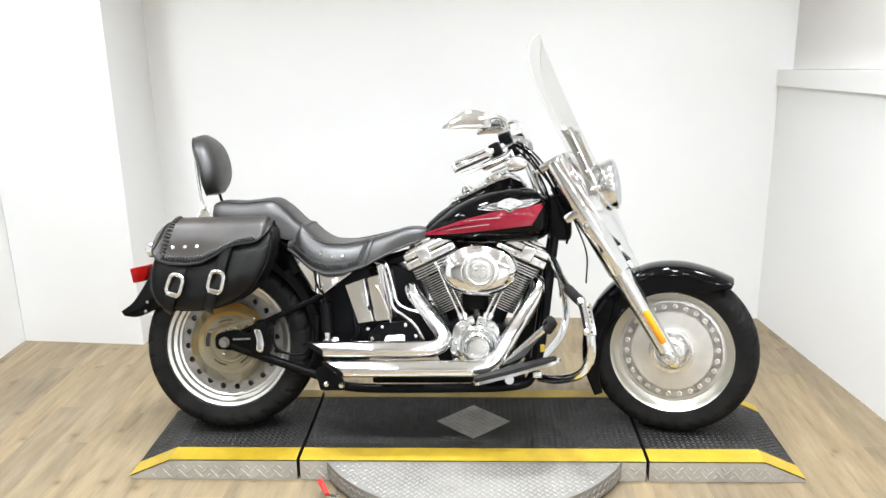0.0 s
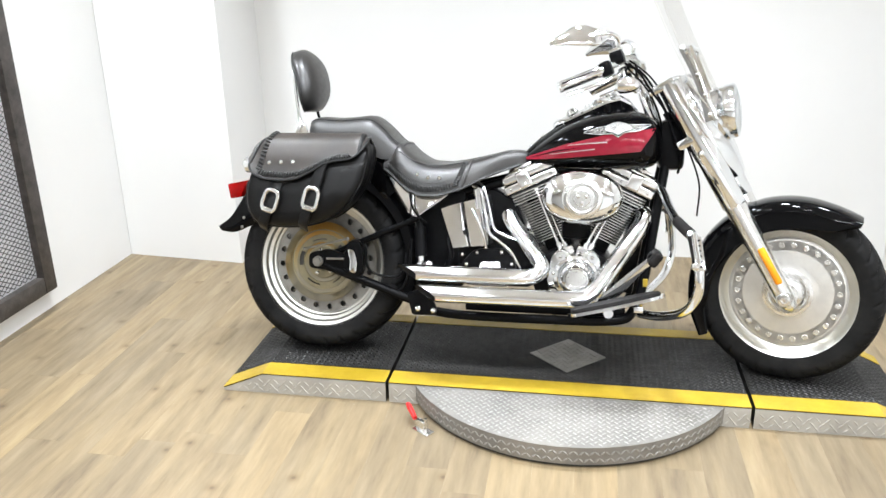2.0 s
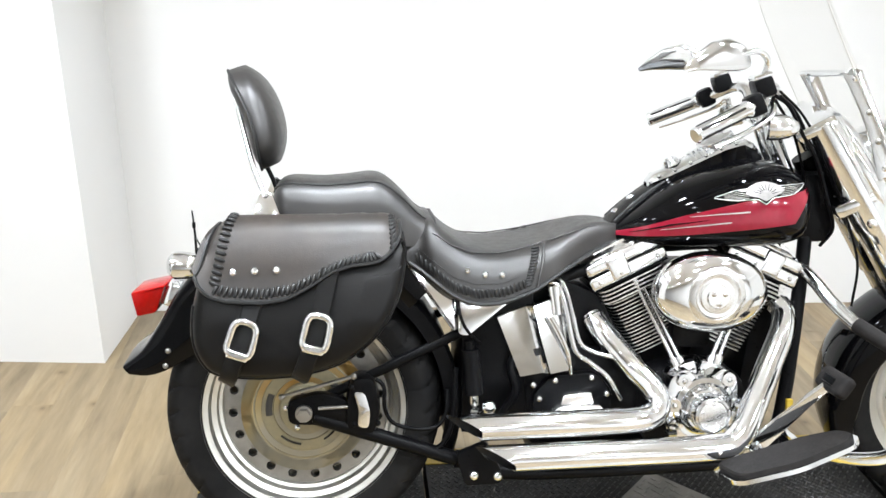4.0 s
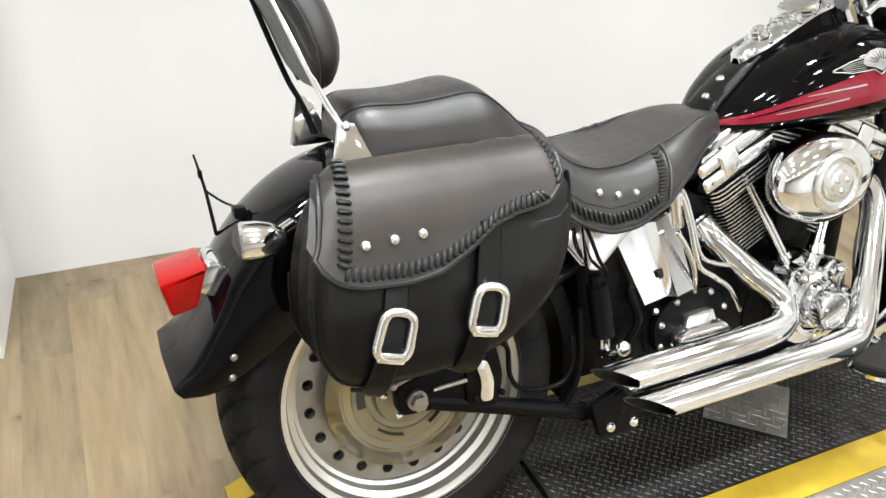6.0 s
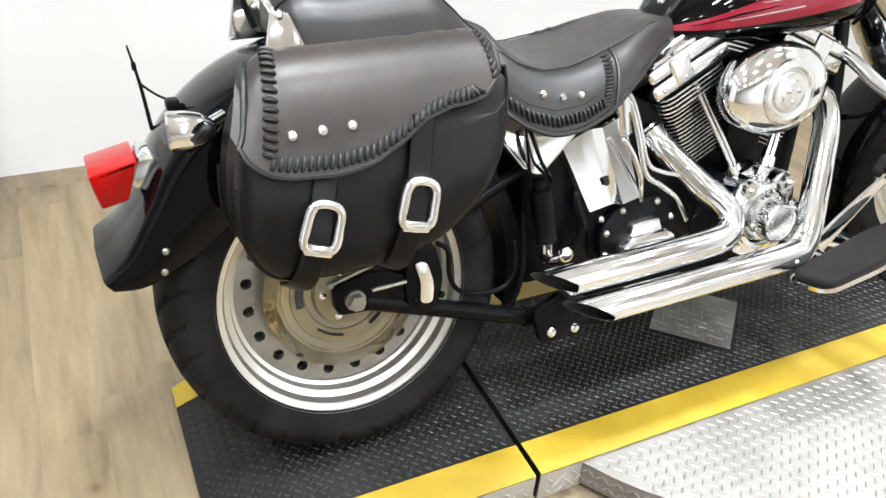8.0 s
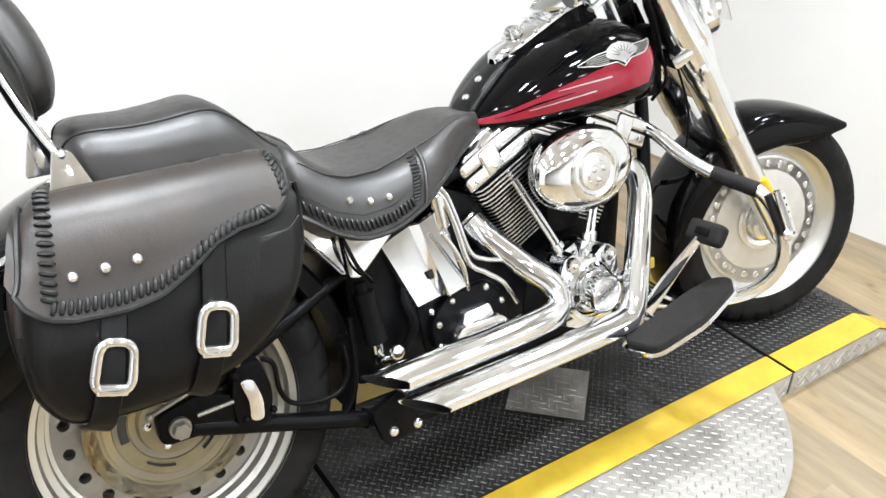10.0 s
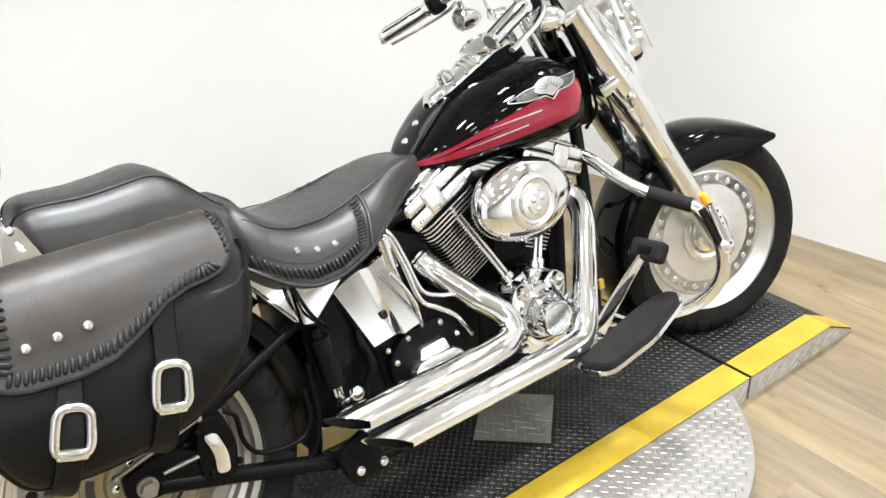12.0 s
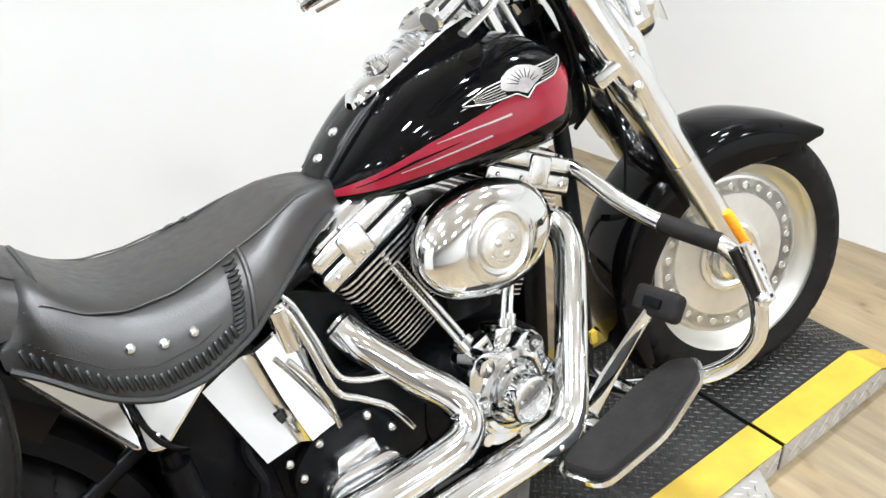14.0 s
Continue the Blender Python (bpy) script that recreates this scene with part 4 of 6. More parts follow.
def saddlebag(side):
    m = Matrix.Diagonal((1, -side, 1, 1)) @ Matrix(((1, 0, 0, 0), (-0.05, 1, 0, -0.064), (0, 0, 1, -0.008), (0, 0, 0, 1)))
    out = [(-1.018 + (x + 1.008) * 0.925, z) for x, z in rounded(BAGOUT, 0.05, 5)]
    cx, cz = -0.80, 0.63
    rings = []
    for y, s in ((-0.140, 0.88), (-0.143, 0.94), (-0.160, 0.985), (-0.172, 0.998), (-0.188, 0.968), (-0.204, 1.0), (-0.213, 1.0), (-0.229, 0.968), (-0.246, 0.998), (-0.256, 0.994), (-0.270, 0.97), (-0.280, 0.93), (-0.285, 0.85), (-0.287, 0.6)):
        cap = float(np.interp(-y, [0.14, 0.18, 0.222, 0.258, 0.268, 0.279, 0.284, 0.29], [0.755, 0.768, 0.766, 0.748, 0.735, 0.708, 0.69, 0.68]))
        rings.append([(cx + (x - cx) * s, y - bulge(z) * (-y - 0.125) / 0.16, min(cz + (z - cz) * s, cap)) for x, z in out])
    bm = loft(bmesh.new(), rings)
    bm.transform(m)
    bag = bp("saddlebag", bm, BAGLEATHER, "black leather saddlebag with laced lid, studs and two buckled straps", angle=60)
    # welt seams round the gusset
    bm = bmesh.new()
    for y, s in ((-0.264, 0.982), (-0.165, 0.995)):
        loop = [(cx + (x - cx) * s, y - bulge(z) * (-y - 0.125) / 0.16, cz + (z - cz) * s) for x, z in out]
        tube(bm, loop[8:62], 0.0042, 6, 1)
    bm.transform(m)
    bp("welt", bm, BAGLEATHER, "", bag)
    # lid: a thick sheet over the shoulder
    NU, NV = 36, 24
    top = [[lid_point(u / NU, v / NV, 0.006) for v in range(NV + 1)] for u in range(NU + 1)]
    low = [[lid_point(u / NU, v / NV, 0.0005) for v in range(NV + 1)] for u in range(NU + 1)]
    bm = loft(bmesh.new(), [t + l[::-1] for t, l in zip(top, low)])
    bm.transform(m)
    lid = bp("bag_lid", bm, LEATHER, "worn brownish black leather lid", bag, angle=60)
    bm = bmesh.new()
    edge = [lid_point(0.012, v, 0.006) for v in np.linspace(0.05, 0.97, 20)] + [lid_point(u, 0.985, 0.006) for u in np.linspace(0.03, 0.97, 30)] + [lid_point(0.988, v, 0.006) for v in np.linspace(0.97, 0.05, 20)]
    tube(bm, edge, 0.0042, 6, 1)
    bm.transform(m)
    bp("lid_edge", bm, LACE, "", lid)
    # lacing round the lid
    bm = bmesh.new()

    def lace(a, b, o):
        b = a + (b - a).normalized() * 0.0175
        tube(bm, [a - o * 0.001, a.lerp(b, 0.12) + o * 0.0022, a.lerp(b, 0.5) + o * 0.0034, a.lerp(b, 0.88) + o * 0.0022, b - o * 0.001], [0.0026, 0.0036, 0.0039, 0.0036, 0.0026], 7, 2)

    for u0, u1, vs in ((0.070, 0.115, np.linspace(0.08, 0.86, 18)), (0.960, 0.912, np.linspace(0.10, 0.95, 15))):
        for v in vs:
            a, b = lid_point(u0, v, 0.006), lid_point(u1, v + 0.018, 0.006)
            o = (lid_point(0.5, v, 0.02) - lid_point(0.5, v, 0.0)).normalized()
            lace(a, b, o)
    for u in np.linspace(0.095, 0.885, 34):
        d = 0.008 - 0.055 * max(0.0, (u - 0.80) / 0.145)
        lace(lid_point(u, 0.945, 0.006), lid_point(u + d, 0.862, 0.006), Vector((0, -1, 0)))
    bm.transform(m)
    bp("lid_lacing", bm, LACE, "black leather whip lacing along the lid's edge", lid, kind="stuff")
    for k in range(3):
        c = Vector((-0.932 + 0.0425 * k, -0.2935, 0.694 + 0.002 * k))
        bm = dome(bmesh.new(), c, 0.0085, 0.007, (0, -1, 0.2), 12)
        bm.transform(m)
        bp("lid_stud", bm, CHROME, "domed chrome stud", lid)
    # straps and buckles
    for (tx, tz), (bx, bz), (ex, ez) in (((-0.888, 0.65), (-0.913, 0.572), (-0.945, 0.487)), ((-0.742, 0.70), (-0.770, 0.583), (-0.802, 0.492))):
        line = [(tx, -0.296, tz), (bx, -0.325, bz), ((bx + ex) / 2, -0.331, (bz + ez) / 2), (ex, -0.318, ez), (ex - 0.010, -0.280, ez - 0.020)]
        rings = []
        ln = spline(line, 5)
        for i, p in enumerate(ln):
            d = (ln[min(i + 1, len(ln) - 1)] - ln[max(i - 1, 0)]).normalized()
            wv = Vector((0, 1, 0)).cross(d).normalized() * 0.0175
            nv = d.cross(wv).normalized() * 0.003
            if nv.y > 0:
                nv = -nv
            rings.append([p - wv + nv * 0.3, p - wv * 0.85 + nv, p + wv * 0.85 + nv, p + wv + nv * 0.3, p + wv - nv, p - wv - nv])
        bm = loft(bmesh.new(), rings)
        bm.transform(m)
        bp("strap", bm, BAGLEATHER, "black leather strap", bag)
        d = Vector((bx - tx, 0, bz - tz)).normalized()
        q = Vector((0, 0, -1)).rotation_difference(d).to_matrix().to_4x4()
        loop = [(x, 0, z) for x, z in rounded([(-0.0250, -0.036), (0.0250, -0.036), (0.0225, 0.035), (-0.0225, 0.035)], 0.024, 7)]
        bm = bmesh.new()
        t = tube(bmesh.new(), loop + loop[:1], 0.0074, 10, 1, False)
        box(t, (0, -0.001, -0.033), (0.043, 0.012, 0.017), 0.005, seg=3)
        merge(bm, t, m @ Matrix.Translation((bx, -0.333, bz)) @ q)
        bp("buckle", bm, CHROME, "chrome buckle", bag)
    return bag


saddlebag(-1)

# fuel tank
TANK = [(-0.104, 0.024, 0.706, 0.692), (-0.082, 0.060, 0.726, 0.684), (-0.03, 0.108, 0.769, 0.678), (0.05, 0.142, 0.826, 0.675), (0.13, 0.162, 0.860, 0.674), (0.21, 0.173, 0.880, 0.673), (0.28, 0.173, 0.880, 0.675), (0.33, 0.158, 0.864, 0.682), (0.362, 0.122, 0.834, 0.700), (0.380, 0.05, 0.790, 0.735)]
TS = [(a.x, a.y, a.z, b.x) for a, b in zip(spline([Vector(r[:3]) for r in TANK], 6), spline([Vector((r[3], 0, 0)) for r in TANK], 6))]
NT = 2.8


def tank_at(x):
    return [float(np.interp(x, [r[0] for r in TS], [r[k] for r in TS])) for k in (1, 2, 3)]


def tank_side(x, z, out=0.0, side=-1):
    w, zt, zb = tank_at(x)
    zm = zb + 0.45 * (zt - zb)
    h = zt - zm if z > zm else zm - zb
    f = min(0.999, abs(z - zm) / h)
    y = w * (1 - f ** NT) ** (1 / NT)
    return Vector((x, side * (y + out), z))


rings = []
for x, w, zt, zb in TS:
    zm = zb + 0.45 * (zt - zb)
    ring = []
    for k in range(40):
        a = 2 * pi * k / 40
        ca, sa = math.cos(a), math.sin(a)
        h = zt - zm if sa > 0 else zm - zb
        ring.append((x, w * math.copysign(abs(ca) ** (2 / NT), ca), zm + h * math.copysign(abs(sa) ** (2 / NT), sa)))
    rings.append(ring)
tank = bp("fuel_tank", loft(bmesh.new(), rings), PAINT, "black gloss fuel tank with a red side panel and winged emblem", angle=60)


def band(lo, hi, nx=40, nz=6, out=0.0016, side=-1):
    """A painted or raised strip that follows the tank's side between two lines of (x, z)."""
    bm = bmesh.new()
    n = len(lo)
    us = np.linspace(0, n - 1, nx)
    L = [Vector((float(np.interp(u, range(n), [p[0] for p in lo])), float(np.interp(u, range(n), [p[1] for p in lo])))) for u in us]
    Hh = [Vector((float(np.interp(u, range(n), [p[0] for p in hi])), float(np.interp(u, range(n), [p[1] for p in hi])))) for u in us]
    rows = []
    for a, b in zip(L, Hh):
        rows.append([bm.verts.new(tank_side(*a.lerp(b, k / nz), out, side)) for k in range(nz + 1)])
    for a, b in zip(rows, rows[1:]):
        for k in range(nz):
            bm.faces.new((a[k], a[k + 1], b[k + 1], b[k]))
    return bm


for side in (-1, 1):
    bp("red_panel", band([(-0.090, 0.704), (0.05, 0.716), (0.18, 0.731), (0.300, 0.745)], [(-0.090, 0.712), (0.05, 0.762), (0.18, 0.797), (0.350, 0.822)], side=side), REDPAINT, "deep red painted panel", tank)
    # two short silver streaks laid over the red panel
    bp("silver_streak", band([(0.06, 0.7590), (0.12, 0.7655), (0.190, 0.7715)], [(0.06, 0.7600), (0.12, 0.7680), (0.190, 0.7750)], out=0.003, side=side), SILVERPAINT, "short thin silver streak", tank)
    bp("silver_streak", band([(0.0, 0.7265), (0.07, 0.7370), (0.15, 0.7475)], [(0.0, 0.7275), (0.07, 0.7395), (0.15, 0.7505)], out=0.003, side=side), SILVERPAINT, "short thin silver streak", tank)
    bp("panel_gap", band([(-0.06, 0.7155), (0.02, 0.737), (0.10, 0.753)], [(-0.06, 0.7165), (0.02, 0.741), (0.10, 0.7535)], out=0.003, side=side), PAINT, "", tank)
    E0, E1, EZ = 0.112, 0.330, 0.812
    lo = [(E0, EZ - 0.010), (E0 + 0.045, EZ - 0.014), (0.205, EZ - 0.010), (0.224, EZ - 0.021), (0.243, EZ - 0.006), (E1 - 0.04, EZ + 0.0), (E1, EZ + 0.020)]
    hi = [(E0, EZ - 0.008), (E0 + 0.045, EZ + 0.008), (0.205, EZ + 0.016), (0.224, EZ + 0.022), (0.243, EZ + 0.019), (E1 - 0.04, EZ + 0.021), (E1, EZ + 0.022)]
    em = bp("emblem", band(lo, hi, 40, 6, 0.004, side), PAINT, "winged emblem with silver outlines", tank)
    for ln in (lo, hi):
        bm = tube(bmesh.new(), [tank_side(float(np.interp(u, range(7), [p[0] for p in ln])), float(np.interp(u, range(7), [p[1] for p in ln])), 0.0045, side) for u in np.linspace(0, 6, 41)], 0.0011, 6, 1)
        bp("emblem_outline", bm, SILVERPAINT, "", em)
    for k in range(5):
        f0, f1 = 0.13 + 0.165 * k, 0.19 + 0.165 * k
        for xa, xb in ((E0 + 0.02, 0.186), (0.258, E1 - 0.015)):
            xs = np.linspace(xa, xb, 6)
            l = [float(np.interp(x, [p[0] for p in lo], [p[1] for p in lo])) for x in xs]
            h = [float(np.interp(x, [p[0] for p in hi], [p[1] for p in hi])) for x in xs]
            bp("emblem_groove", band([(x, a + (b - a) * f0) for x, a, b in zip(xs, l, h)], [(x, a + (b - a) * f1) for x, a, b in zip(xs, l, h)], 12, 1, 0.0052, side), DARKALU, "", em)
    lo3 = [(0.180, EZ + 0.002), (0.188, EZ - 0.003), (0.206, EZ - 0.006), (0.224, EZ - 0.014), (0.242, EZ - 0.003), (0.260, EZ + 0.004), (0.268, EZ + 0.010)]
    hi3 = [(0.180, EZ + 0.004), (0.188, EZ + 0.017), (0.204, EZ + 0.025), (0.226, EZ + 0.029), (0.248, EZ + 0.025), (0.262, EZ + 0.018), (0.268, EZ + 0.012)]
    bp("emblem_plate", band(lo3, hi3, 36, 6, 0.0058, side), EMBLEMPLATE, "grey silver centre plate", em)
    # engraved feathers spread like a fan over the plate
    bm = bmesh.new()
    for k in range(9):
        a = radians(18 + 18 * k)
        tube(bm, [tank_side(0.225 + r * 1.35 * cos(a), EZ + r * sin(a), 0.0060, side) for r in (0.010, 0.017, 0.0245)], [0.0009, 0.0008, 0.0003], 5, 1)
    bp("feather_line", bm, DARK, "", em)
# console, gauge, leather bib with studs
CONSOLE = [(0.006, 0.010, 0.828), (0.018, 0.024, 0.840), (0.056, 0.032, 0.856), (0.126, 0.038, 0.890), (0.186, 0.042, 0.918), (0.231, 0.042, 0.930), (0.264, 0.036, 0.916), (0.291, 0.026, 0.886), (0.306, 0.012, 0.860)]
rings, caps = [], []
for x, w, zt in CONSOLE:
    zb = tank_at(x)[1] - 0.02
    rings.append([(x, -w - 0.012, zb), (x, -w - 0.004, zb + 0.4 * (zt - zb)), (x, -w, zt - 0.012), (x, -w * 0.6, zt - 0.006), (x, w * 0.6, zt - 0.006), (x, w, zt - 0.012), (x, w + 0.004, zb + 0.4 * (zt - zb)), (x, w + 0.012, zb)])
    caps.append([(x, -w - 0.003, zt - 0.016), (x, -w - 0.003, zt - 0.009), (x, -w * 0.6, zt), (x, 0, zt + 0.003), (x, w * 0.6, zt), (x, w + 0.003, zt - 0.009), (x, w + 0.003, zt - 0.016)])
dash = bp("dash_console", loft(bmesh.new(), rings), PAINT, "black tank console with chrome cover and round gauge", angle=50)
bp("console_cover", loft(bmesh.new(), caps), CHROME, "chrome cover strip", dash, angle=50)
TILT = Matrix.Rotation(radians(-26), 4, "Y")
bm = bmesh.new()
for z0, z1, r in ((0.0, 0.006, 0.024), (0.006, 0.014, 0.019), (0.014, 0.019, 0.012)):
    rod(bm, (0, 0, z0), (0, 0, z1), r, 20, r * 0.94)
bm.transform(Matrix.Translation((0.070, 0, 0.864)) @ TILT)
bp("console_switch", bm, CHROME, "stepped chrome switch cap", dash)
for k in range(6):
    x = 0.030 + 0.036 * k
    w, zt = [float(np.interp(x, [r[0] for r in CONSOLE], [r[i] for r in CONSOLE])) for i in (1, 2)]
    for side in (-1, 1):
        bp("console_screw", dome(bmesh.new(), (x, side * (w + 0.001), zt - 0.007), 0.0055, 0.005, (-0.3, side * 0.8, 0.8), 8), CHROME, "", dash)
for k in range(3):
    bm = tube(bmesh.new(), [(0.118 + 0.012 * k, -0.036, 0.876 + 0.006 * k), (0.114 + 0.012 * k, 0, 0.892 + 0.006 * k), (0.118 + 0.012 * k, 0.036, 0.876 + 0.006 * k)], 0.0034, 8, 4)
    bp("console_rib", bm, CHROME, "", dash)
t = lathe(bmesh.new(), [(0.042, -0.012), (0.046, 0.0), (0.045, 0.008), (0.041, 0.010), (0.039, 0.004)], (0, 0, 0), 32)
GM = Matrix.Translation((0.178, 0, 0.919)) @ Matrix.Rotation(radians(-26), 4, "Y") @ Matrix.Rotation(radians(90), 4, "X")
bp("gauge_bezel", merge(bmesh.new(), t, GM), CHROME, "chrome gauge bezel", dash)
t = lathe(bmesh.new(), [(0.040, 0.0045), (0.0, 0.0050)], (0, 0, 0), 32)
bp("gauge_face", merge(bmesh.new(), t, GM), DARKALU, "grey gauge face", dash)
rings = []
for k in range(13):
    u = k / 12
    x = -0.092 + 0.146 * u
    zt = tank_at(x)[1]
    h = 0.005 + 0.012 * math.sin(pi * min(1, u ** 0.8)) ** 0.7 if k not in (0, 12) else 0.0
    w = min(0.044 - 0.012 * u, tank_at(x)[0] * 0.8)
    rings.append([(x, -w, zt - 0.022), (x, -w * 0.92, zt + h * 0.5), (x, -w * 0.6, zt + h * 0.92), (x, 0, zt + h), (x, w * 0.6, zt + h * 0.92), (x, w * 0.92, zt + h * 0.5), (x, w, zt - 0.022)])
bib = bp("tank_bib", loft(bmesh.new(), rings), BAGLEATHER, "black leather tank bib with chrome studs", angle=60)
for side in (-1, 1):
    bp("bib_edge", tube(bmesh.new(), [Vector(r[1 if side < 0 else 5]) for r in rings[1:]], 0.003, 6, 1), LACE, "", bib)
for k, y in ((2, 0), (5, 0), (9, 0)):
    q = Vector(rings[k][3])
    bp("bib_stud", dome(bmesh.new(), (q.x, y, q.z), 0.0095, 0.006, (-0.45, 0, 1), 14), CHROME, "", bib)

# engine
case = rounded([(0.0, 0.20), (0.20, 0.20), (0.245, 0.28), (0.225, 0.37), (0.15, 0.405), (0.05, 0.405), (-0.03, 0.37), (-0.05, 0.28)], 0.03)
bp("crankcase", plate(bmesh.new(), case, -0.115, 0.14, 0.012), BLACKMETAL, "black engine crankcase")
cover = rounded([(0.052, 0.232), (0.16, 0.232), (0.192, 0.285), (0.185, 0.385), (0.150, 0.416), (0.118, 0.392), (0.09, 0.392), (0.056, 0.416), (0.022, 0.392), (0.006, 0.31), (0.018, 0.262)], 0.018)
camc = bp("cam_cover", plate(bmesh.new(), cover, -0.172, -0.11, 0.008), CHROME, "chrome cam cover with a round timer cap")
TIM = (0.106, 0, 0.318)
bp("cover_collar", lathe(bmesh.new(), [(0.078, -0.168), (0.074, -0.177), (0.064, -0.181), (0.059, -0.177), (0.056, -0.172), (0.046, -0.172)], TIM, 40), CHROME, "stepped collar round the timer cap", camc)
for q in ((0.030, 0.262), (0.176, 0.258), (0.106, 0.238)):
    bp("cover_boss", rod(bmesh.new(), (q[0], -0.165, q[1]), (q[0], -0.180, q[1]), 0.014, 16, 0.011), CHROME, "", camc)
for k in range(5):
    bp("cover_rib", rod(bmesh.new(), (0.060 + 0.023 * k, -0.170, 0.398 - 0.012 * abs(k - 2) / 2), (0.078 + 0.014 * k, -0.176, 0.372), 0.004, 8), CHROME, "", camc)
timer = bp("timer_cover", lathe(bmesh.new(), [(0.049, -0.172), (0.049, -0.186), (0.0445, -0.189), (0.0435, -0.214), (0.041, -0.220), (0.036, -0.2215), (0.034, -0.2185), (0.0, -0.2185)], TIM, 48), CHROME, "round chrome timer cap", camc)
bp("timer_face", lathe(bmesh.new(), [(0.0335, -0.2188), (0.0335, -0.2198), (0.030, -0.2204), (0.0, -0.2206)], TIM, 40), ALU, "brushed round cap face", timer)
for k in range(5):
    a = 2 * pi * k / 5 + 0.3
    bp("timer_screw", dome(bmesh.new(), (TIM[0] + 0.027 * cos(a), -0.2205, TIM[2] + 0.027 * sin(a)), 0.004, 0.003), CHROME, "", timer)
for k in range(30):
    a = 2 * pi * k / 30
    bp("cap_rib", rod(bmesh.new(), (TIM[0] + 0.0437 * cos(a), -0.190, TIM[2] + 0.0437 * sin(a)), (TIM[0] + 0.043 * cos(a), -0.213, TIM[2] + 0.043 * sin(a)), 0.0016, 5), CHROME, "", timer)
for q in ((0.052, 0.388), (0.158, 0.388), (0.030, 0.330), (0.182, 0.325)):
    bp("cover_boss", rod(bmesh.new(), (q[0], -0.165, q[1]), (q[0], -0.182, q[1]), 0.019, 18, 0.016), CHROME, "", camc)
for x, z, y in ((0.034, 0.288, -0.171), (0.174, 0.292, -0.171), (0.052, 0.388, -0.182), (0.158, 0.388, -0.182), (0.030, 0.330, -0.182), (0.182, 0.325, -0.182), (0.086, 0.378, -0.171), (0.126, 0.378, -0.171), (0.066, 0.268, -0.171), (0.146, 0.268, -0.171)):
    bp("cover_bolt", dome(bmesh.new(), (x, y, z), 0.0075, 0.008, seg=6), CHROME, "", camc)


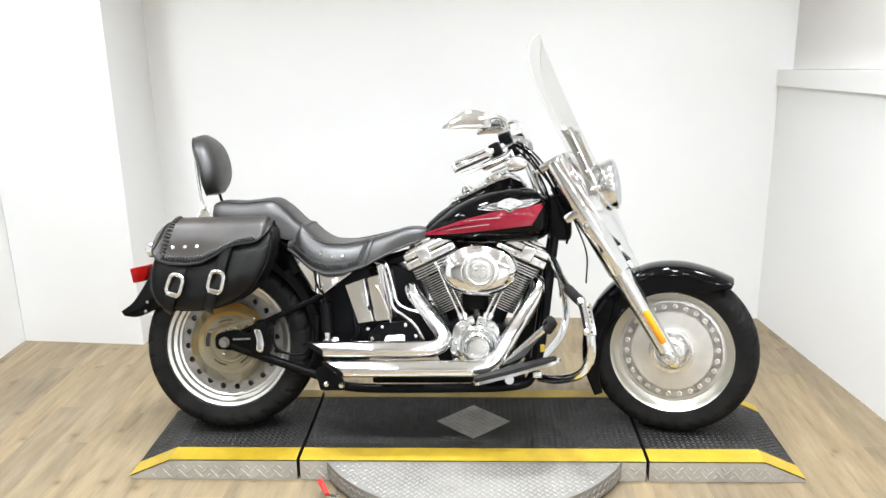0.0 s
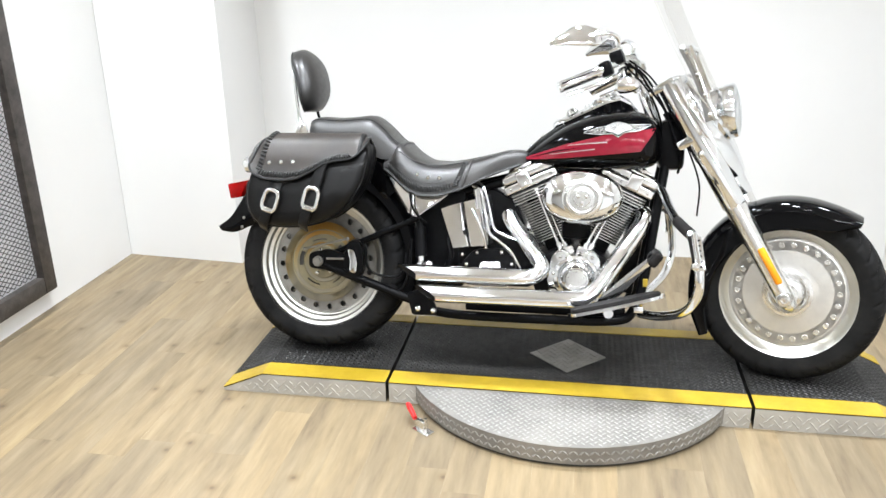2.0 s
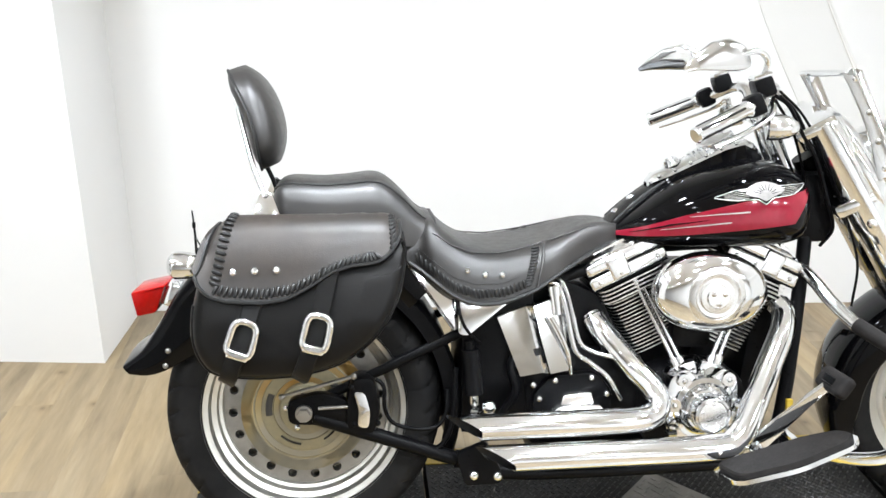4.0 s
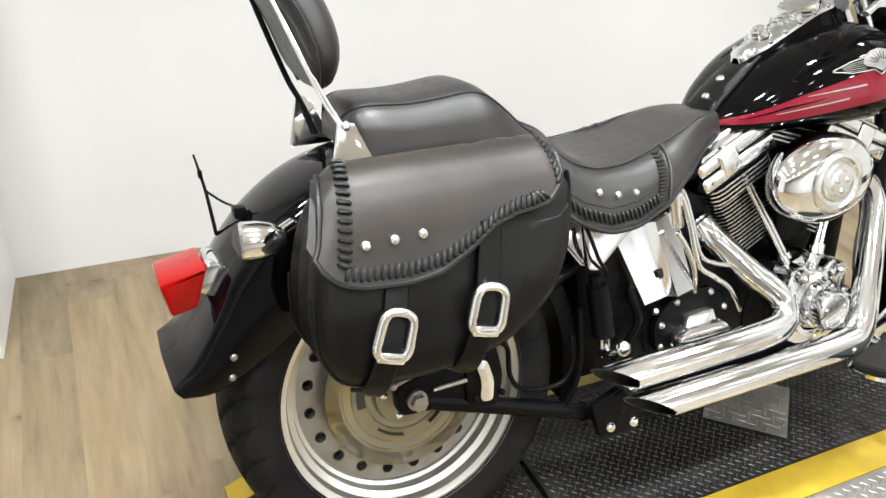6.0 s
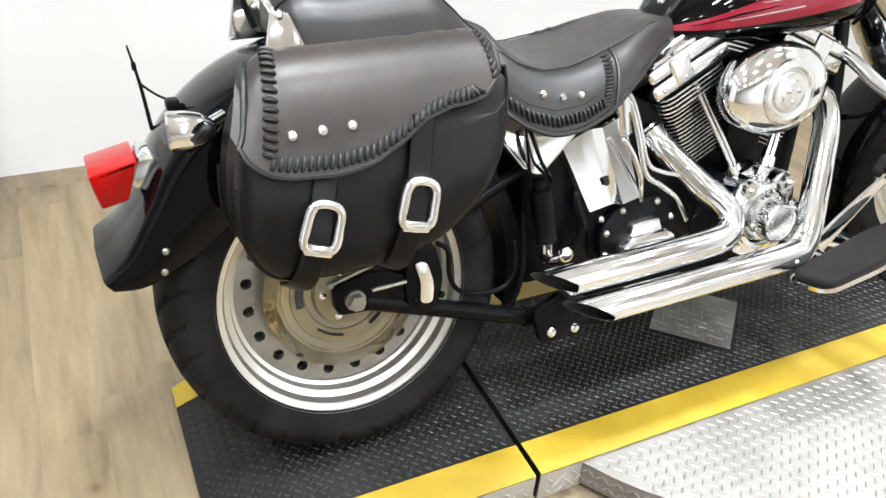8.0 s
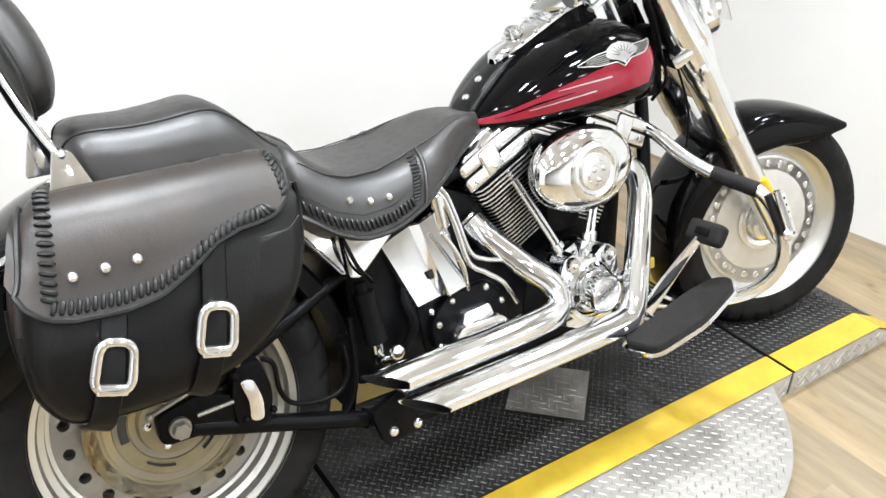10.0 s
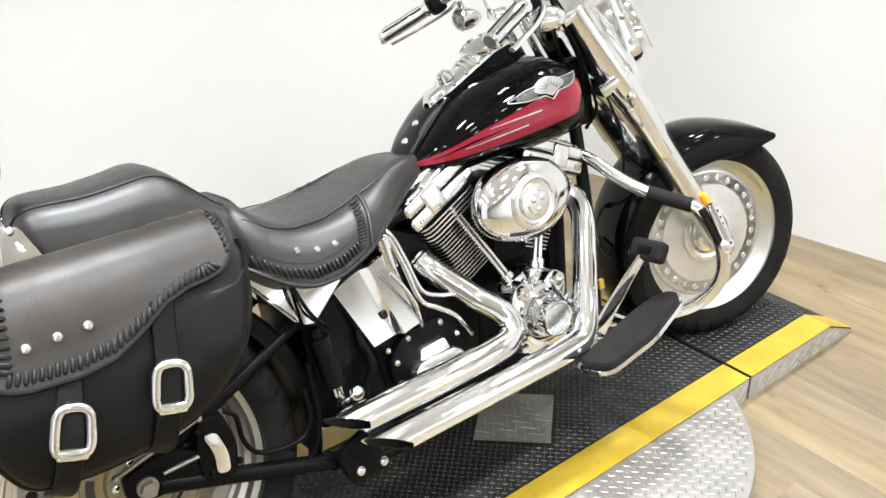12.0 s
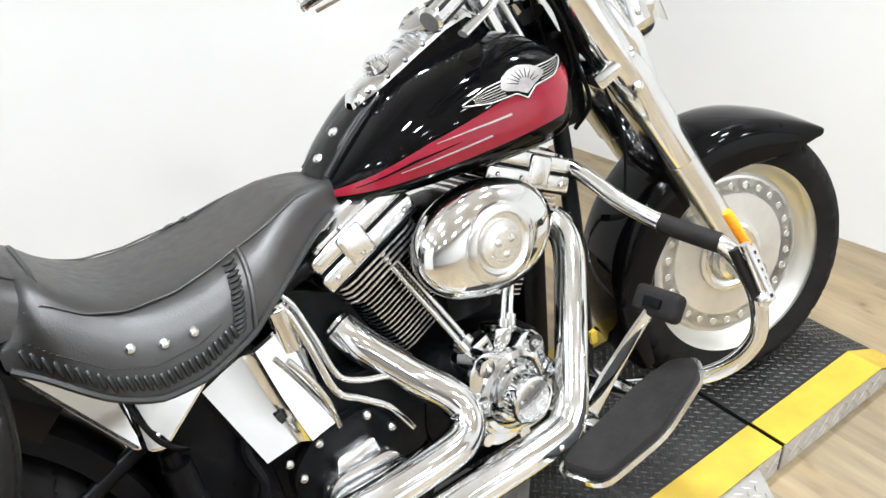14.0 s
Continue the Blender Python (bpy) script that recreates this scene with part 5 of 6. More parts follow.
def cylinder(lean, base, top, name):
    """A finned cylinder with its head and rocker box; lean: -1 rear, 1 front."""
    b, t = Vector(base), Vector(top)
    ax = (t - b).normalized()
    q = Vector((0, 0, 1)).rotation_difference(ax).to_matrix().to_4x4()
    ln = (t - b).length
    M = Matrix.Translation(b) @ q
    core = bmesh.new()
    box(core, (0, 0, ln * 0.42), (0.098, 0.098, ln * 0.86), 0.02)
    core.transform(M)
    cyl = bp(name, core, BLACKMETAL, "black finned engine cylinder with chrome rocker box")
    top = ln * 0.88 + 0.006
    # four bold head fins below the rocker box, then the barrel's finer fins: black, with machined bright edges
    rows = [(top - 0.012 - 0.0098 * k, 0.172, 0.202, 0.0018) for k in range(4)] + [(top - 0.056 - 0.0093 * k, 0.150 - 0.001 * k, 0.158 - 0.001 * k, 0.0013) for k in range(16)]
    for z, w, dp, th in rows:
        if z < 0.035:
            continue
        inner_side = 0.012 if w < 0.16 else 0.0   # barrel fins reach further into the space between the cylinders
        xa, xb = -w / 2 - (inner_side if lean > 0 else 0), w / 2 + (inner_side if lean < 0 else 0)
        o = rounded([(xa, -dp / 2), (xb, -dp / 2), (xb, dp / 2), (xa, dp / 2)], 0.030, 3)
        fin = bmesh.new()
        loft(fin, [[(x * 0.994, y * 0.994, z - th * 0.8) for x, y in o], [(x * 0.994, y * 0.994, z + th * 0.8) for x, y in o]])
        fin.transform(M)
        f = bp("fin", fin, BLACKMETAL, "", cyl, angle=25)
        edge = bmesh.new()
        inner = [(x * 0.985, y * 0.985) for x, y in o]
        loft(edge, [[(x, y, z - th) for x, y in inner], [(x, y, z - th) for x, y in o], [(x, y, z + th) for x, y in o], [(x, y, z + th) for x, y in inner]], True, False)
        edge.transform(M)
        bp("fin_edge", edge, FIN, "", f, angle=25)
    rb = bmesh.new()
    box(rb, (0, 0, top + 0.014), (0.194, 0.204, 0.030), 0.007, seg=3)
    box(rb, (0, 0, top + 0.047), (0.188, 0.196, 0.030), 0.009, seg=3)
    box(rb, (0.020 * lean, -0.094, top + 0.030), (0.050, 0.020, 0.058), 0.008, seg=3)
    rb.transform(M)
    r = bp("rocker_box", rb, ROCKER, "chrome rocker box", cyl)
    cap = bmesh.new()
    box(cap, (-0.010 * lean, 0, top + 0.070), (0.158, 0.172, 0.020), 0.007)
    for q in cap.verts:
        if q.co.z > top + 0.070:
            q.co.x = q.co.x * 0.88
            q.co.y = q.co.y * 0.86
    cap.transform(M)
    bp("rocker_cap", cap, ROCKER, "", r)
    for z, w, d in ((top - 0.0025, 0.190, 0.200), (top + 0.0305, 0.186, 0.194)):
        gk = bmesh.new()
        box(gk, (0, 0, z), (w, d, 0.0036), 0.0008)
        gk.transform(M)
        bp("gasket", gk, BLACKMETAL, "", r)
    for x in (-0.074, -0.020, 0.074):
        bo = dome(bmesh.new(), (x, -0.0865, top + 0.0615), 0.0065, 0.006, (0, 0, 1), 6)
        bo.transform(M)
        bp("rocker_bolt", bo, CHROME, "", r)
        bo = dome(bmesh.new(), (x, -0.1015, top + 0.014), 0.0060, 0.005, (0, -1, 0), 6)
        bo.transform(M)
        bp("rocker_bolt", bo, CHROME, "", r)
    for x in (-0.055, 0.055):
        bo = dome(bmesh.new(), (x * 0.8 - 0.010 * lean, -0.070, top + 0.079), 0.008, 0.007, (0, 0, 1), 6)
        bo.transform(M)
        bp("rocker_bolt", bo, CHROME, "", r)
    return M, ln


cylinder(-1, (0.058, 0, 0.375), (-0.068, 0, 0.645), "rear_cylinder")
cylinder(1, (0.150, 0, 0.375), (0.272, 0, 0.645), "front_cylinder")
for x0, x1, y in ((0.050, -0.044, -0.132), (0.068, -0.026, -0.122), (0.130, 0.226, -0.130), (0.150, 0.246, -0.126)):
    bm = bmesh.new()
    a, b = Vector((x0, y, 0.405)), Vector((x1, y + 0.046, 0.606))
    rod(bm, a, b, 0.0060, 12)
    rod(bm, a, a.lerp(b, 0.10), 0.0115, 12)
    rod(bm, a.lerp(b, 0.44), a.lerp(b, 0.46), 0.0072, 12)
    rod(bm, a.lerp(b, 0.93), b, 0.010, 12)
    bp("pushrod_tube", bm, CHROME, "chrome pushrod tube")
for s in (-1, 1):
    bm = bmesh.new()
    box(bm, (0.10 + 0.032 * s, -0.118, 0.398), (0.058, 0.05, 0.034), 0.007, Matrix.Rotation(radians(18 * s), 4, "Y"))
    for k in (-1, 1):
        dome(bm, (0.10 + 0.032 * s + 0.022 * k, -0.144, 0.394), 0.006, 0.005)
    bp("tappet_block", bm, CHROME, "chrome tappet block")
bp("carburettor", box(bmesh.new(), (0.10, -0.03, 0.535), (0.10, 0.14, 0.20), 0.02), BLACKMETAL, "dark intake body between the cylinders")

# oval air cleaner
AC = (0.116, 0, 0.586)
bm = lathe(bmesh.new(), [(0.120, -0.112), (0.130, -0.120), (0.1360, -0.136), (0.1365, -0.152), (0.131, -0.165), (0.114, -0.177), (0.092, -0.184), (0.072, -0.187), (0.0, -0.188)], AC, 64, sz=0.69)
air = bp("air_cleaner", bm, CHROME, "oval chrome air cleaner cover with raised rings")
bp("air_ring", lathe(bmesh.new(), [(0.068, -0.184), (0.067, -0.190), (0.062, -0.193), (0.053, -0.194), (0.049, -0.189), (0.041, -0.188), (0.039, -0.194), (0.028, -0.195), (0.025, -0.199), (0.0, -0.200)], AC, 48), ALU, "turned ring and centre badge", air)
for k in range(3):
    a = 2 * pi * k / 3 + 0.5
    bp("air_screw", dome(bmesh.new(), (AC[0] + 0.015 * cos(a), -0.199, AC[2] + 0.015 * sin(a)), 0.007, 0.004), CHROME, "", air)

# exhaust
def pipe(line, r, name, label, cut):
    """A heat-shielded pipe; its last ring is slashed so that the upper side reaches further back."""
    bm = bmesh.new()
    pts = spline(line, 8)
    k = len(pts)
    seg = 24
    d0 = (pts[1] - pts[0]).normalized()
    u = d0.cross(Vector((0, 1, 0.1))).normalized()
    rings = []
    for i in range(k):
        d = (pts[min(i + 1, k - 1)] - pts[max(i - 1, 0)]).normalized()
        u = (u - d * u.dot(d)).normalized()
        v = d.cross(u)
        rr = r * (0.82 if i < 2 else 1.0)
        ring = [pts[i] + rr * (cos(2 * pi * j / seg) * u + sin(2 * pi * j / seg) * v) for j in range(seg)]
        if i == k - 1:
            ring = [p + d * cut * (0.90 * (p - pts[i]).z + 0.75 * (p - pts[i]).y) / r for p in ring]
        rings.append(ring)
    last = rings[-1]
    c = sum(last, Vector()) / seg
    rings.append([c + (p - c) * 0.90 for p in last])
    loft(bm, rings, True, False)
    ob = bp(name, bm, CHROME, label)
    inner = [c + (p - c) * 0.92 for p in last]
    deep = [p - d * 0.10 for p in inner]
    t = loft(bmesh.new(), [inner, deep, [sum(deep, Vector()) / seg + (p - sum(deep, Vector()) / seg) * 0.05 for p in deep]], True, False)
    bp("pipe_bore", t, DARK, "dark bore", ob)
    return ob


p1 = pipe([(-0.138, -0.066, 0.515), (-0.122, -0.092, 0.486), (-0.090, -0.117, 0.447), (-0.056, -0.143, 0.408), (-0.024, -0.174, 0.374), (-0.014, -0.194, 0.346), (-0.034, -0.212, 0.323), (-0.090, -0.226, 0.318), (-0.25, -0.236, 0.320), (-0.455, -0.239, 0.320)], 0.029, "upper_exhaust", "chrome exhaust pipe with a slash-cut end", 0.040)
p2 = pipe([(0.318, -0.070, 0.540), (0.326, -0.096, 0.516), (0.309, -0.126, 0.480), (0.264, -0.163, 0.417), (0.219, -0.198, 0.352), (0.182, -0.226, 0.299), (0.152, -0.243, 0.270), (0.105, -0.251, 0.258), (-0.10, -0.254, 0.256), (-0.395, -0.257, 0.256)], 0.029, "lower_exhaust", "chrome exhaust pipe with a slash-cut end", 0.040)
for ob, pts in ((p1, ((-0.090, -0.117, 0.447), (-0.024, -0.174, 0.374))), (p2, ((0.309, -0.126, 0.480), (0.219, -0.198, 0.352), (0.10, -0.251, 0.258)))):
    for q in pts:
        q = Vector(q)
        bp("pipe_clamp", dome(bmesh.new(), q + Vector((0.0, -0.028, 0.0)), 0.006, 0.005), ALU, "", ob)

# gearbox and its chrome cover
gb = bp("gearbox", plate(bmesh.new(), rounded([(-0.30, 0.26), (-0.04, 0.26), (-0.02, 0.36), (-0.08, 0.44), (-0.20, 0.45), (-0.31, 0.40)], 0.03), -0.110, 0.11, 0.012), BLACKMETAL, "black gearbox case with chrome side cover")
bp("gearbox_side", plate(bmesh.new(), rounded([(-0.287, 0.275), (-0.105, 0.275), (-0.100, 0.35), (-0.14, 0.398), (-0.245, 0.392), (-0.292, 0.345)], 0.02), -0.132, -0.108, 0.006), BLACKMETAL, "", gb)
bm = bmesh.new()
plate(bm, rounded([(-0.262, 0.272), (-0.118, 0.272), (-0.118, 0.31), (-0.138, 0.332), (-0.235, 0.332), (-0.262, 0.31)], 0.014), -0.168, -0.130, 0.012)
plate(bm, rounded([(-0.232, 0.325), (-0.15, 0.325), (-0.155, 0.356), (-0.222, 0.352)], 0.008), -0.160, -0.130, 0.006)
for q in bm.verts:
    q.co.y -= 0.32 * (0.315 - q.co.z)
bp("clutch_cover", bm, ROCKER, "chrome release cover", gb)
for x, z in ((-0.275, 0.338), (-0.238, 0.380), (-0.152, 0.385), (-0.115, 0.345), (-0.276, 0.29), (-0.290, 0.372)):
    bp("gearbox_bolt", dome(bmesh.new(), (x, -0.132, z), 0.0085, 0.008, seg=8), CHROME, "", gb)

# oil tank with chrome cover, filler neck and lines
rings = []
for k in (0, 1, 7, 13, 14, 16, 17, 18, 26, 27, 28, 29, 30, 32, 34, 35, 36):
    u = k / 36
    zu, zd = 0.526 + 0.058 * u ** 0.8, 0.392 + 0.020 * u
    # flat behind, a shallow fold, flat again, then turning in towards the engine
    yf = -0.124 - float(np.interp(k, [0, 13, 14, 16, 17, 27, 29, 32, 36], [0.0, 0.0, 0.0015, 0.010, 0.016, 0.012, 0.004, -0.016, -0.05]))
    ring = []
    for v, o in ((0, 0.004), (0.02, 0.0), (0.5, 0.0), (0.98, 0.0), (1, 0.004)):
        z = zu + (zd - zu) * v
        x0 = -0.379 + 0.056 * (0.530 - min(z, 0.530)) / 0.144
        x1 = -0.191 + 0.020 * (0.560 - z) / 0.15
        ring.append((x0 + (x1 - x0) * u, yf + o - 0.20 * (0.48 - z) + (0.012 if k in (0, 36) else 0), z))
    rings.append(ring + [(ring[-1][0], 0.10, zd), (ring[0][0], 0.10, zu)])
oil = bp("oil_tank", loft(bmesh.new(), rings), CHROME, "folded chrome oil tank cover", angle=18)
bp("tank_tag", box(bmesh.new(), (-0.284, -0.137, 0.450), (0.009, 0.004, 0.016), 0.001, Matrix.Rotation(radians(-18), 4, "Y")), DARK, "", oil)
bm = bmesh.new()
rod(bm, (-0.234, -0.118, 0.535), (-0.242, -0.118, 0.596), 0.016, 16)
rod(bm, (-0.240, -0.118, 0.580), (-0.243, -0.118, 0.602), 0.019, 16)
dome(bm, (-0.243, -0.118, 0.602), 0.017, 0.008, (0, 0, 1))
bp("filler_neck", bm, CHROME, "", oil)
for pts, r in (([(-0.262, -0.120, 0.612), (-0.235, -0.130, 0.600), (-0.216, -0.138, 0.54), (-0.196, -0.144, 0.455), (-0.160, -0.148, 0.425), (-0.118, -0.150, 0.390), (-0.085, -0.146, 0.335)], 0.0058),
               ([(-0.250, -0.100, 0.625), (-0.222, -0.118, 0.605), (-0.202, -0.126, 0.545), (-0.182, -0.132, 0.470), (-0.145, -0.136, 0.445), (-0.100, -0.136, 0.43), (-0.070, -0.132, 0.40)], 0.0052),
               ([(-0.256, -0.150, 0.535), (-0.236, -0.156, 0.500), (-0.216, -0.156, 0.45), (-0.205, -0.146, 0.40)], 0.005)):
    bp("oil_line", tube(bmesh.new(), pts, r, 10, 5), CHROME, "bent chrome oil line", oil)

# panel added to darken the see-through gap below the seat
bp("gap_filler", plate(bmesh.new(), rounded([(-0.30, 0.40), (-0.09, 0.40), (-0.075, 0.47), (-0.115, 0.560), (-0.20, 0.600), (-0.30, 0.58)], 0.02), -0.070, 0.075, 0.006), BLACKMETAL, "black filler panel in the gap between the oil tank and engine")
# frame
bp("frame_tube", tube(bmesh.new(), [(0.405, -0.03, 0.80), (0.392, -0.055, 0.70), (0.366, -0.085, 0.52), (0.338, -0.105, 0.32), (0.305, -0.115, 0.20), (0.24, -0.12, 0.162), (0.0, -0.125, 0.155), (-0.30, -0.125, 0.155), (-0.42, -0.125, 0.17)], 0.0165, 14, 5), BLACKMETAL, "black steel frame down tube and lower rail")
bp("frame_tube", tube(bmesh.new(), [(0.405, 0.03, 0.80), (0.392, 0.055, 0.70), (0.366, 0.085, 0.52), (0.338, 0.105, 0.32), (0.305, 0.115, 0.20), (0.24, 0.12, 0.162), (0.0, 0.125, 0.155), (-0.30, 0.125, 0.155), (-0.42, 0.125, 0.17)], 0.0165, 14, 5), BLACKMETAL, "black steel frame down tube and lower rail")
bm = bmesh.new()
tube(bm, [(0.40, 0, 0.745), (0.25, 0, 0.685), (0.0, 0, 0.665), (-0.25, 0, 0.60)], 0.022, 12, 5)
bp("backbone", bm, BLACKMETAL, "black frame backbone")
for s in (-1, 1):
    bm = bmesh.new()
    tube(bm, [(-0.05, 0.07 * s, 0.655), (-0.25, 0.08 * s, 0.600), (-0.43, 0.09 * s, 0.545), (-0.46, 0.09 * s, 0.52)], 0.015, 12, 5)
    bp("seat_rail", bm, BLACKMETAL, "black frame rail under the seat")
    bm = bmesh.new()
    rod(bm, (-0.80, 0.112 * s, 0.335), (-0.455, 0.104 * s, 0.492), 0.0115, 12)
    rod(bm, (-0.79, 0.130 * s, 0.312), (-0.47, 0.140 * s, 0.205), 0.0165, 12)
    rod(bm, (-0.47, 0.140 * s, 0.205), (-0.445, 0.138 * s, 0.20), 0.02, 12)
    arm = bp("swing_arm", bm, BLACKMETAL, "black triangular swing arm")
    bp("axle_plate", plate(bmesh.new(), rounded([(-0.848, 0.300), (-0.76, 0.295), (-0.70, 0.305), (-0.70, 0.345), (-0.77, 0.372), (-0.848, 0.356)], 0.02), 0.118 * s if s > 0 else -0.142, 0.142 * s if s > 0 else -0.118, 0.004), BLACKMETAL, "black axle plate", arm)
    bm = bmesh.new()
    rod(bm, (-0.812, 0.142 * s, 0.327), (-0.812, 0.150 * s, 0.327), 0.019, 20)
    rod(bm, (-0.812, 0.148 * s, 0.327), (-0.812, 0.164 * s, 0.327), 0.015, 6)
    bp("axle_nut", bm, DARKALU, "bare steel axle nut", arm)
    bp("adjuster", tube(bmesh.new(), [(-0.78, 0.146 * s, 0.338), (-0.715, 0.146 * s, 0.340)], 0.004, 8, 1), DARKALU, "", arm)
    bp("lower_bracket", plate(bmesh.new(), rounded([(-0.475, 0.235), (-0.405, 0.262), (-0.37, 0.19), (-0.37, 0.162), (-0.455, 0.160)], 0.012), 0.168 * s if s > 0 else -0.186, 0.186 * s if s > 0 else -0.168, 0.003), BLACKMETAL, "black pivot bracket", arm)
    for x, z in ((-0.434, 0.184), (-0.380, 0.180)):
        bp("pivot_bolt", dome(bmesh.new(), (x, 0.186 * s, z), 0.0115, 0.009, (0, s, 0), 8), CHROME, "", arm)
    # chrome strut cover under the seat
    y0, y1 = (0.128, 0.150) if s > 0 else (-0.150, -0.128)
    bm = plate(bmesh.new(), rounded([(-0.468, 0.634), (-0.43, 0.620), (-0.352, 0.606), (-0.340, 0.580), (-0.448, 0.500), (-0.470, 0.506)], 0.008), y0, y1, 0.006)
    bm.transform(Matrix(((1, 0, 0, 0), (0, 1, -0.22 * s, 0.22 * 0.58 * s), (0, 0, 1, 0), (0, 0, 0, 1))))
    cov = bp("strut_cover", bm, CHROME, "chrome fender strut cover")
    bm = plate(bmesh.new(), rounded([(-0.590, 0.668), (-0.530, 0.660), (-0.470, 0.637), (-0.474, 0.512), (-0.484, 0.516)], 0.006), y0, y1, 0.006)
    bm.transform(Matrix(((1, 0, 0, 0), (0.12 * s, 1, -0.22 * s, (0.22 * 0.58 + 0.12 * 0.47) * s), (0, 0, 1, 0), (0, 0, 0, 1))))
    bp("strut_wing", bm, CHROME, "", cov)
    bp("cover_bolt", dome(bmesh.new(), (-0.452, 0.160 * s, 0.522), 0.005, 0.004, (0, s, 0)), ALU, "", cov)
    bp("cover_bolt", dome(bmesh.new(), (-0.362, 0.152 * s, 0.583), 0.007, 0.006, (0, s, 0)), ALU, "", cov)

# inner mudguard, shock reservoir, hoses behind the gearbox
rings = []
for a in np.linspace(radians(-18), radians(62), 18):
    r = 0.352
    c = Vector((RW.x + r * math.cos(a), 0, RW.z + r * math.sin(a)))
    o = Vector((math.cos(a), 0, math.sin(a)))
    rings.append([c + Vector((0, -0.112, 0)) - o * 0.03, c + Vector((0, -0.112, 0)), c + Vector((0, -0.10, 0)) + o * 0.008, c + Vector((0, 0.10, 0)) + o * 0.008, c + Vector((0, 0.112, 0)), c + Vector((0, 0.112, 0)) - o * 0.03, c + Vector((0, 0.105, 0)) - o * 0.004, c + Vector((0, -0.105, 0)) - o * 0.004])
bp("inner_fender", loft(bmesh.new(), rings), BLACKMETAL, "black inner mudguard ahead of the rear wheel")
bm = bmesh.new()
rod(bm, (-0.432, -0.160, 0.365), (-0.440, -0.148, 0.465), 0.021, 16)
rod(bm, (-0.441, -0.148, 0.460), (-0.443, -0.146, 0.485), 0.012, 12)
res = bp("shock_reservoir", bm, BLACKMETAL, "black cylinder with a chrome fitting")
bm = bmesh.new()
rod(bm, (-0.430, -0.160, 0.325), (-0.432, -0.160, 0.368), 0.012, 10)
rod(bm, (-0.432, -0.150, 0.335), (-0.432, -0.190, 0.335), 0.012, 8)
dome(bm, (-0.400, -0.178, 0.338), 0.017, 0.012)
bp("chrome_fitting", bm, CHROME, "", res)
for pts, r in (([(-0.478, -0.160, 0.605), (-0.470, -0.178, 0.565), (-0.458, -0.182, 0.530), (-0.440, -0.176, 0.505), (-0.418, -0.150, 0.480)], 0.0038), ([(-0.66, -0.135, 0.285), (-0.58, -0.140, 0.232), (-0.51, -0.142, 0.235), (-0.478, -0.145, 0.30), (-0.470, -0.140, 0.42)], 0.006),
               ([(-0.36, -0.12, 0.30), (-0.33, -0.13, 0.36), (-0.34, -0.12, 0.42), (-0.30, -0.10, 0.46)], 0.010)):
    bp("hose", tube(bmesh.new(), pts, r, 8, 5), BLACKMETAL, "black hose")
bp("battery_box", box(bmesh.new(), (-0.370, 0, 0.42), (0.17, 0.21, 0.34), 0.015), BLACKMETAL, "black box behind the oil tank")
# plain black block added so that the gap ahead of the cylinder stays dark
bp("dark_filler", box(bmesh.new(), (0.300, 0.04, 0.42), (0.06, 0.15, 0.36), 0.012, Matrix.Rotation(radians(8), 4, "Y")), BLACKMETAL, "black filler block ahead of the cylinder")
bp("belly_pan", box(bmesh.new(), (0.0, 0, 0.185), (0.56, 0.2, 0.04), 0.01), BLACKMETAL, "black lower engine mount")
bp("primary_case", plate(bmesh.new(), rounded([(-0.28, 0.24), (0.20, 0.24), (0.24, 0.32), (0.18, 0.42), (-0.20, 0.45), (-0.30, 0.36)], 0.06), 0.13, 0.20, 0.02), CHROME, "chrome primary drive cover")

# rear brake caliper
cal = bp("rear_caliper", plate(bmesh.new(), rounded([(-0.715, 0.275), (-0.655, 0.270), (-0.640, 0.335), (-0.655, 0.405), (-0.705, 0.405), (-0.720, 0.34)], 0.02), -0.150, -0.085, 0.010), BLACKMETAL, "black rear brake caliper with a chrome insert")
bp("caliper_insert", plate(bmesh.new(), rounded([(-0.694, 0.295), (-0.668, 0.290), (-0.664, 0.33), (-0.676, 0.375), (-0.702, 0.378), (-0.690, 0.335)], 0.012), -0.156, -0.149, 0.003), CHROME, "chrome insert", cal)
for x, z in ((-0.706, 0.385), (-0.648, 0.30), (-0.70, 0.30)):
    bp("caliper_bolt", dome(bmesh.new(), (x, -0.150, z), 0.007, 0.006), BLACKMETAL, "", cal)

bp("brake_hose", tube(bmesh.new(), [(-0.652, -0.146, 0.402), (-0.634, -0.152, 0.385), (-0.632, -0.153, 0.335), (-0.612, -0.153, 0.300), (-0.560, -0.152, 0.284), (-0.515, -0.150, 0.288), (-0.492, -0.146, 0.322), (-0.490, -0.138, 0.370)], 0.0048, 10, 5), BLACKMETAL, "black rubber brake hose", cal)
bp("stay_rod", rod(bmesh.new(), (-0.858, -0.158, 0.372), (-0.700, -0.158, 0.414), 0.0042, 10), DARKALU, "thin steel stay above the axle", cal)
for x, z in ((-0.858, 0.372), (-0.700, 0.414)):
    bp("stay_bolt", dome(bmesh.new(), (x, -0.160, z), 0.0075, 0.006, seg=8), DARKALU, "", cal)

